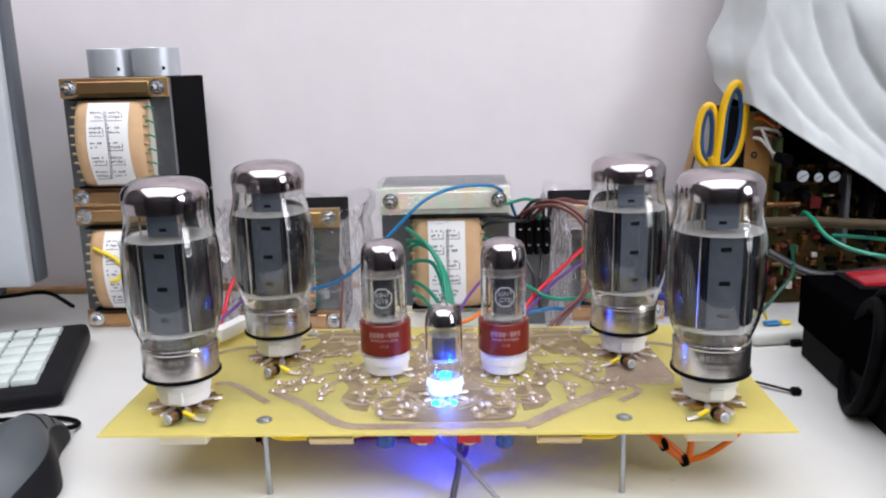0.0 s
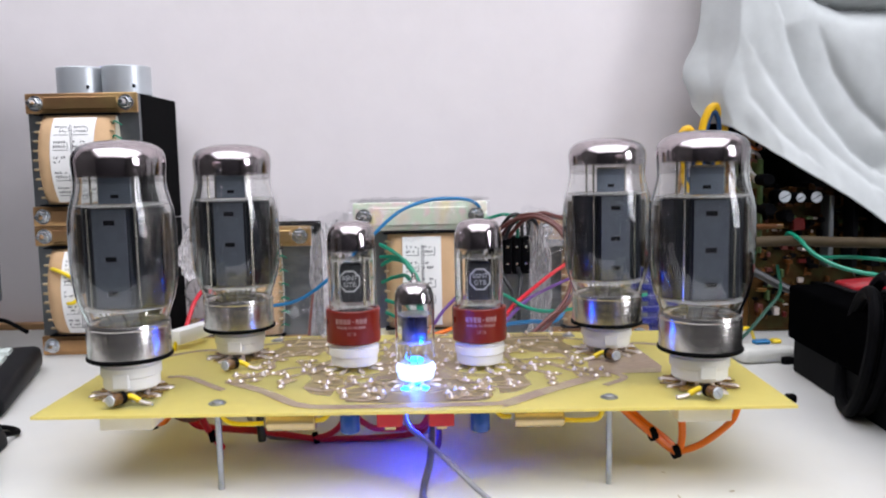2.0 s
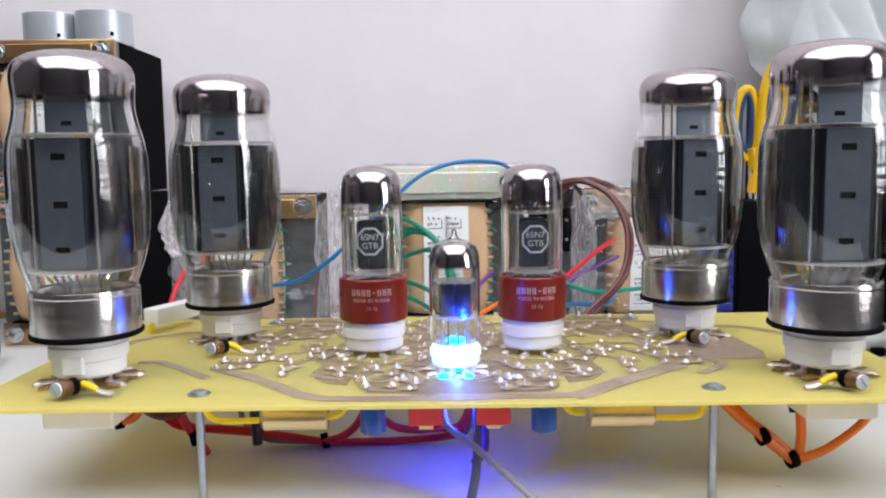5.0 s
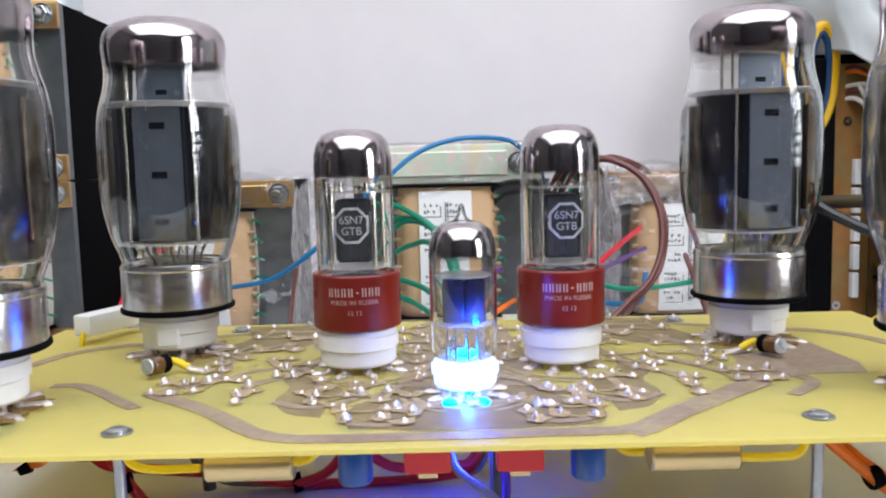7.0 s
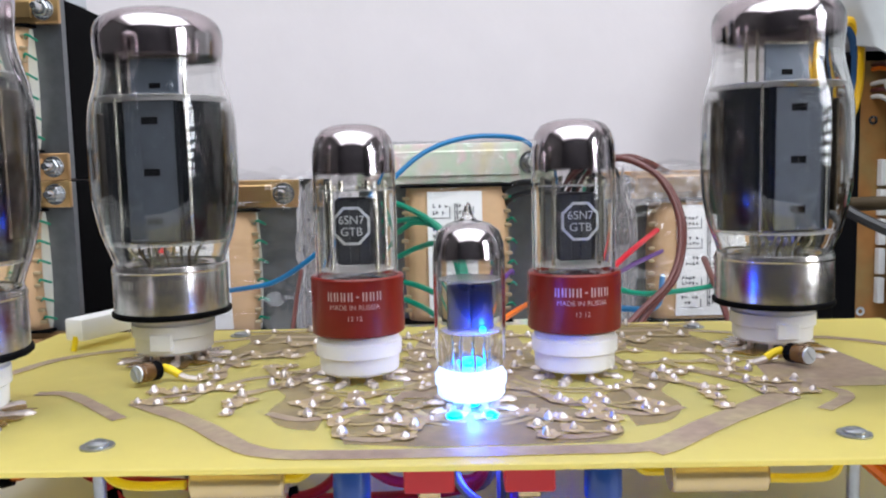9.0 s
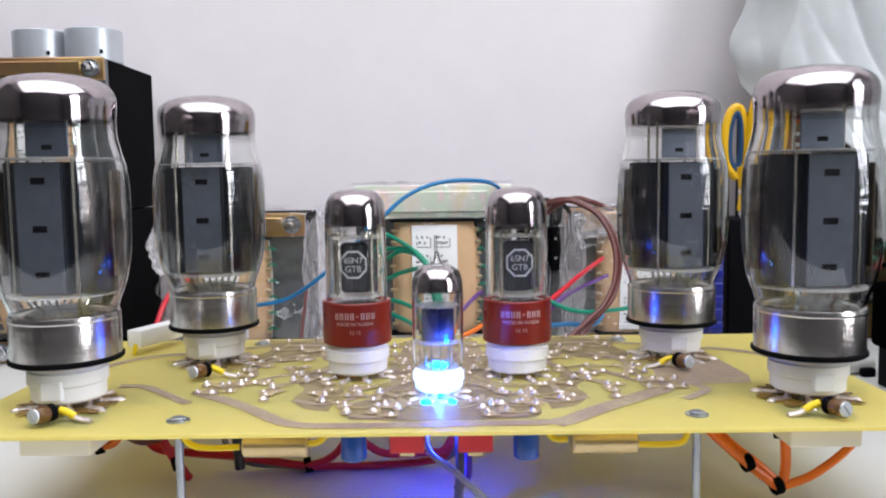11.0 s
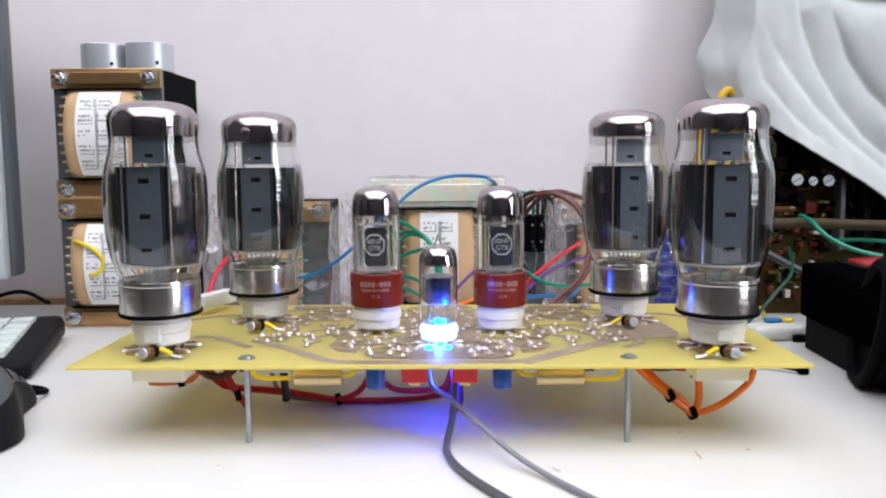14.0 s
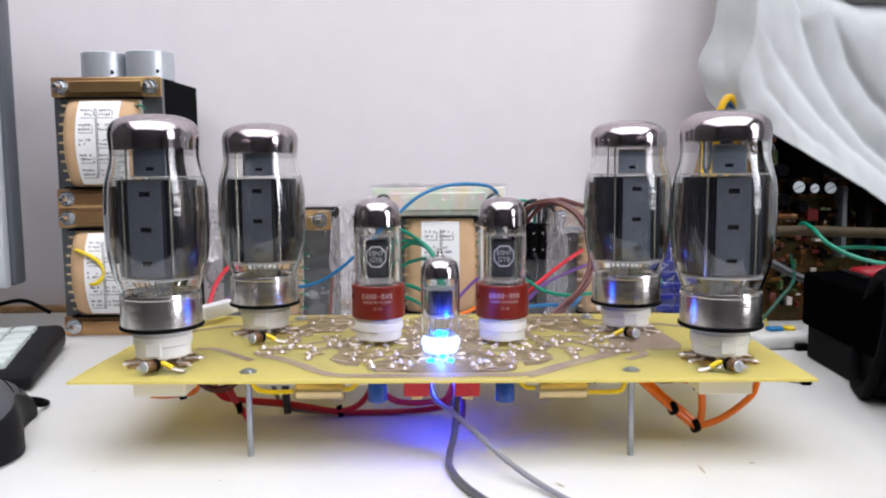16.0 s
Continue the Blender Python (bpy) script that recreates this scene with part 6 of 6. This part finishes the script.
tagged(part("sleeved_cable", sweep(bmesh.new(), smooth_line([(0.270, 0.350, 0.091), (0.297, 0.333, 0.0925), (0.339, 0.33, 0.0935), (0.376, 0.32, 0.0925), (0.422, 0.31, 0.0915), (0.52, 0.30, 0.088), (0.60, 0.34, 0.06), (0.62, 0.39, 0.002)], 8), 0.0048, 12), M_ROD), "thick beige sleeved cable passing the boards", "cable", "cables")
wire("green", [(0.352, 0.372, 0.088), (0.344, 0.345, 0.099), (0.342, 0.318, 0.096), (0.344, 0.304, 0.0885), (0.352, 0.30, 0.0815), (0.372, 0.30, 0.0722), (0.406, 0.30, 0.0645), (0.46, 0.29, 0.0600), (0.50, 0.26, 0.062)], 0.0019, "green wire arching before the boards", "loose wires")
wire("green", [(0.375, 0.35, 0.075), (0.40, 0.32, 0.078), (0.44, 0.30, 0.074), (0.50, 0.29, 0.07)], 0.0017, "green wire arching before the boards", "loose wires")
wire("dgreen", [(0.256, 0.262, 0.004), (0.270, 0.268, 0.0155), (0.283, 0.275, 0.024), (0.300, 0.285, 0.038), (0.318, 0.300, 0.052), (0.330, 0.335, 0.070)], 0.0016, "dark green wire rising from the desk", "loose wires")
wire("yellow", [(0.250, 0.268, 0.003), (0.268, 0.282, 0.015), (0.288, 0.294, 0.021), (0.302, 0.312, 0.004)], 0.0016, "yellow wire beside the white adapter", "loose wires")
wire("black", [(0.262, 0.345, 0.092), (0.275, 0.335, 0.082), (0.305, 0.320, 0.066), (0.340, 0.300, 0.050), (0.38, 0.26, 0.064)], 0.0038, "thick black mains cable", "cables")

blue_box = thing("blue_component_box", pose(0.2175, 0.335, 0), "dark blue plastic component box behind a valve", "box")
part("body", box(bmesh.new(), -0.014, 0.016, 0, 0.05, 0.0, 0.084, 0.002, 2), M_BLUEBOX, blue_box)
for k in range(7):
    part("ridge", box(bmesh.new(), -0.013, 0.015, -0.0025, 0.0005, 0.008 + k * 0.0105, 0.014 + k * 0.0105, 0.0008, 1), M_BLUEBOX, blue_box)

lath = part("wooden_lath", sweep(bmesh.new(), [Vector((0.217, 0.405, 0.0)), Vector((0.244, 0.415, 0.098)), Vector((0.2695, 0.424, 0.197))], 0.0045, 4), M_WOOD)
tagged(lath, "thin brown wooden lath leaning beside the equipment", "lath")

# scissors stuck handles up behind the frame
sc = thing("scissors", pose(0.006, 0.388, -0.0015), "scissors with yellow and blue handles, standing handles up", "scissors")


def loop_handle(pts, name, mat, r, label, flat=1.0):
    line = smooth_line(pts + pts[:1], 8)
    return part(name, sweep(bmesh.new(), line, r, 10, flat), mat, sc, label)


big_loop = [(0.2785 + (x - 0.2735) * 0.88, y, 0.248 + (z - 0.248) * 1.05) for x, y, z in [(0.258, 0, 0.146), (0.261, 0, 0.172), (0.2645, 0, 0.202), (0.272, 0, 0.219), (0.280, 0, 0.221), (0.2870, 0, 0.208), (0.2865, 0, 0.178), (0.279, 0, 0.156), (0.266, 0, 0.144)]]
small_loop = [(0.2560 + (x - 0.2505) * 0.90, y, 0.248 + (z - 0.248) * 1.05) for x, y, z in [(0.2525, 0.004, 0.145), (0.2420, 0.004, 0.158), (0.2410, 0.004, 0.182), (0.2465, 0.004, 0.199), (0.2545, 0.004, 0.201), (0.2595, 0.004, 0.186), (0.2590, 0.004, 0.158)]]
loop_handle(big_loop, "handle", M_SCIS_Y, 0.0042, "yellow handle loop")
loop_handle(small_loop, "handle", M_SCIS_Y, 0.0039, "yellow handle loop")
loop_handle([(0.2785 + (x - 0.2785) * 0.66, -0.001, 0.184 + (z - 0.184) * 0.86) for x, y, z in big_loop], "grip", M_SCIS_B, 0.0027, "blue inner grip")
loop_handle([(0.2560 + (x - 0.2560) * 0.60, 0.003, 0.1735 + (z - 0.1735) * 0.82) for x, y, z in small_loop], "grip", M_SCIS_B, 0.0027, "blue inner grip")
for x0, x1 in ((0.267, 0.261), (0.260, 0.266)):
    part("shank", sweep(bmesh.new(), smooth_line([(x0, 0.001, 0.150), ((x0 + x1) / 2, 0.001, 0.132), (x1, 0.001, 0.112)], 4), 0.0045, 10, 0.7), M_SCIS_Y, sc, "yellow plastic shank")
for x0, x1 in ((0.267, 0.257), (0.260, 0.267)):
    part("blade", sweep(bmesh.new(), [Vector((x0, 0.002, 0.150)), Vector(((x0 + x1) / 2, 0.002, 0.07)), Vector((x1, 0.002, 0.003))], 0.004, 8, 0.3), M_BOLT, sc, "steel blade")

# cloth hung over the equipment: creases as lines in x and z, their depth and their width on either side
CREASES = (([(0.348, 0.293), (0.352, 0.280), (0.365, 0.247), (0.386, 0.207), (0.412, 0.171), (0.433, 0.154)], 0.0085, 0.0035, 0.030),
           ([(0.323, 0.263), (0.341, 0.230), (0.367, 0.195), (0.393, 0.168), (0.424, 0.142)], 0.0045, 0.0035, 0.020),
           ([(0.309, 0.263), (0.315, 0.228), (0.338, 0.193), (0.356, 0.176)], 0.0022, 0.004, 0.014),
           ([(0.380, 0.293), (0.385, 0.280), (0.399, 0.247), (0.420, 0.214), (0.441, 0.192)], 0.0045, 0.010, 0.006),
           ([(0.372, 0.322), (0.386, 0.3185), (0.412, 0.311), (0.440, 0.309), (0.480, 0.312)], 0.020, 0.014, 0.005),
           ([(0.286, 0.294), (0.280, 0.259), (0.286, 0.226)], 0.003, 0.008, 0.014))


def crease(x, z, line, a, wl, wr):
    """Depth of one sharp valley at x, z."""
    best, side, along = 1.0, 1.0, 0.0
    for i, ((x0, z0), (x1, z1)) in enumerate(zip(line, line[1:])):
        ex, ez = x1 - x0, z1 - z0
        k = min(1, max(0, ((x - x0) * ex + (z - z0) * ez) / (ex * ex + ez * ez)))
        d = math.hypot(x - x0 - k * ex, z - z0 - k * ez)
        if d < best:
            best, side, along = d, (x - x0) * ez - (z - z0) * ex, (i + k) / (len(line) - 1)
    w = wl if side > 0 else wr
    return a * min(1, 0.15 + 1.8 * along) * math.exp(-(math.sqrt(best * best + 0.0012 ** 2) - 0.0012) / w)


def cloth_point(u, v):
    x = 0.262 + 0.496 * u
    edge = np.interp(x, (0.258, 0.272, 0.300, 0.333, 0.372, 0.400, 0.430, 0.458, 0.53, 0.76), (0.226, 0.208, 0.197, 0.173, 0.149, 0.130, 0.107, 0.089, 0.07, 0.05))
    side = 0.26 + 0.012 * math.sin(v * 6)
    z = edge + v * (0.52 - edge)
    lean = 0.030 * v * (1 - u) - 0.012 * math.exp(-((v - 0.12) / 0.08) ** 2) * (1 - u)
    across = (1.5 * (x - 0.258) + (z - 0.2)) / 1.8
    fold = 0.0012 * math.sin(across * 30) + 0.0012 * noise.noise(Vector((x * 70, z * 40, 1)))
    for line, a, wl, wr in CREASES:
        fold += 1.6 * crease(x + lean, z, line, a, 0.75 * wl, 0.75 * wr)
    sag = 0.035 * v + 0.010 * noise.noise(Vector((u * 5, v * 4, 3)))
    # unseen top led back to the wall, to keep light off the equipment
    back = max(0.0, v - 0.86) / 0.14
    # past u 0.42 the side comes forward out of view, to shade the equipment
    y = 0.372 - 0.026 * math.exp(-v / 0.22) * min(1.0, max(0.0, x - 0.29) * 20) + fold + sag - 0.03 * u - 0.55 * max(0.0, u - 0.42) ** 1.1
    fall = 1.1 * max(0.0, 0.300 - x)
    x, y = x + 0.32 * fall, y + fall
    return Vector((x + lean, y + back * (0.464 - y), z + 0.0012 * math.sin(u * 23) - 0.03 * back))


bm = bmesh.new()
grid_sheet(bm, 330, 170, cloth_point)
cl = part("cloth", bm, M_CLOTH, None, sharp=90)
so = cl.modifiers.new("thickness", "SOLIDIFY")
so.thickness = 0.0012
tagged(cl, "white cotton cloth hung in folds over the opened equipment", "cloth")

# black power box with red switch, cable coils before it
pb = thing("power_box", pose(0.2950, 0.2315, 0, 0, 0, -2.9), "black metal power box with red rocker switch on top", "power supply")
part("base", box(bmesh.new(), 0.004, 0.30, -0.40, -0.004, 0.0, 0.0264, 0.001, 1), M_GREYBOX, pb, "dark grey lower tray")
part("case", box(bmesh.new(), 0.0, 0.30, -0.40, 0.0, 0.0266, 0.0695, 0.003, 3), M_CASE, pb, "black case")
sw = part("switch_frame", box(bmesh.new(), 0.026, 0.082, -0.050, -0.002, 0.0697, 0.0712, 0.0006, 1), M_GREYBOX, pb, "dark grey switch plate")
bm = bmesh.new()
box(bm, 0.032, 0.076, -0.044, -0.008, 0.0714, 0.0770, 0.0022, 2)
for v in bm.verts:
    v.co.z -= max(0.0, 0.066 - v.co.x) * 0.10 if v.co.z > 0.073 else 0.0
part("rocker", bm, M_REDSW, sw, "red rocker")
for k, (cx, cy, r, tz) in enumerate(((0.305, 0.075, 0.042, 0.044), (0.312, 0.070, 0.046, 0.050), (0.322, 0.060, 0.047, 0.050))):
    line = [Vector((cx - 0.020 + 0.010 * math.cos(a), cy + 0.030 + r * 0.85 * math.cos(a + 0.4), max(0.0046, tz + r * math.sin(a)))) for a in [2 * math.pi * i / 40 for i in range(41)]]
    tagged(part("cable_coil", sweep(bmesh.new(), line, 0.0042, 10), M_BLACK), "loop of thick black mains cable leaning on the power box", "cable", "cable coils")

ad = thing("adapter", pose(0.2880, 0.2670, 0, 0, 0, 8), "small off-white plastic adapter lying on the desk", "adapter")
part("body", box(bmesh.new(), -0.0245, 0.0245, -0.0175, 0.0175, 0, 0.013, 0.0055, 4), M_BEIGE, ad)
part("plug", box(bmesh.new(), -0.006, 0.008, -0.004, 0.004, 0.0132, 0.0165, 0.001, 1), M_WIRE["blue"], ad, "blue plug")
part("plug", box(bmesh.new(), 0.010, 0.018, -0.004, 0.004, 0.0132, 0.0165, 0.001, 1), M_WIRE["yellow"], ad, "yellow plug")
part("plug", box(bmesh.new(), 0.008, 0.018, -0.0235, -0.018, 0.0, 0.006, 0.001, 1), M_BLACK, ad, "black plug")
tie = thing("long_cable_tie", pose(0, 0, 0), "black nylon cable tie lying on the desk", "cable tie")
part("strap", sweep(bmesh.new(), smooth_line([(0.205, 0.185, 0.002), (0.234, 0.166, 0.0032), (0.259, 0.147, 0.0025)], 6), 0.0019, 8, 0.5), M_BLACK, tie)
part("head", box(bmesh.new(), 0.2575, 0.2645, 0.1425, 0.149, 0.0, 0.0055, 0.001, 1), M_BLACK, tie)



def bead(bm, at, r):
    """A rounded end with a flattened foot."""
    return lathe(bm, [(0, -r * 0.98), (r * 0.5, -r * 0.95), (r * 0.85, -r * 0.55), (r, 0), (r * 0.87, r * 0.5), (r * 0.5, r * 0.87), (0, r)], 20, Matrix.Translation(at))


# dark red tool handle at the near end of the desk, with a thin red lead
probe = thing("test_probe", pose(0.0035, -0.004, 0), "dark red plastic test probe with thin lead lying on the desk", "tool")
part("handle", sweep(bmesh.new(), smooth_line([(0.2012, -0.0770, 0.0068), (0.2060, -0.0825, 0.0066), (0.2180, -0.0960, 0.0060), (0.2450, -0.1260, 0.0056)], 6), 0.0055, 16), M_PROBE, probe, "dark red handle")
part("collar", bead(bmesh.new(), (0.2022, -0.0780, 0.0070), 0.0068), M_PROBE, probe, "rounded dark red end")
part("lead", sweep(bmesh.new(), smooth_line([(0.2030, -0.0740, 0.0050), (0.2140, -0.0560, 0.0020), (0.2290, -0.0290, 0.0016), (0.2460, -0.0020, 0.0016), (0.2640, 0.0060, 0.0016)], 6), 0.0014, 8), M_WIRE["red"], probe, "thin red lead")
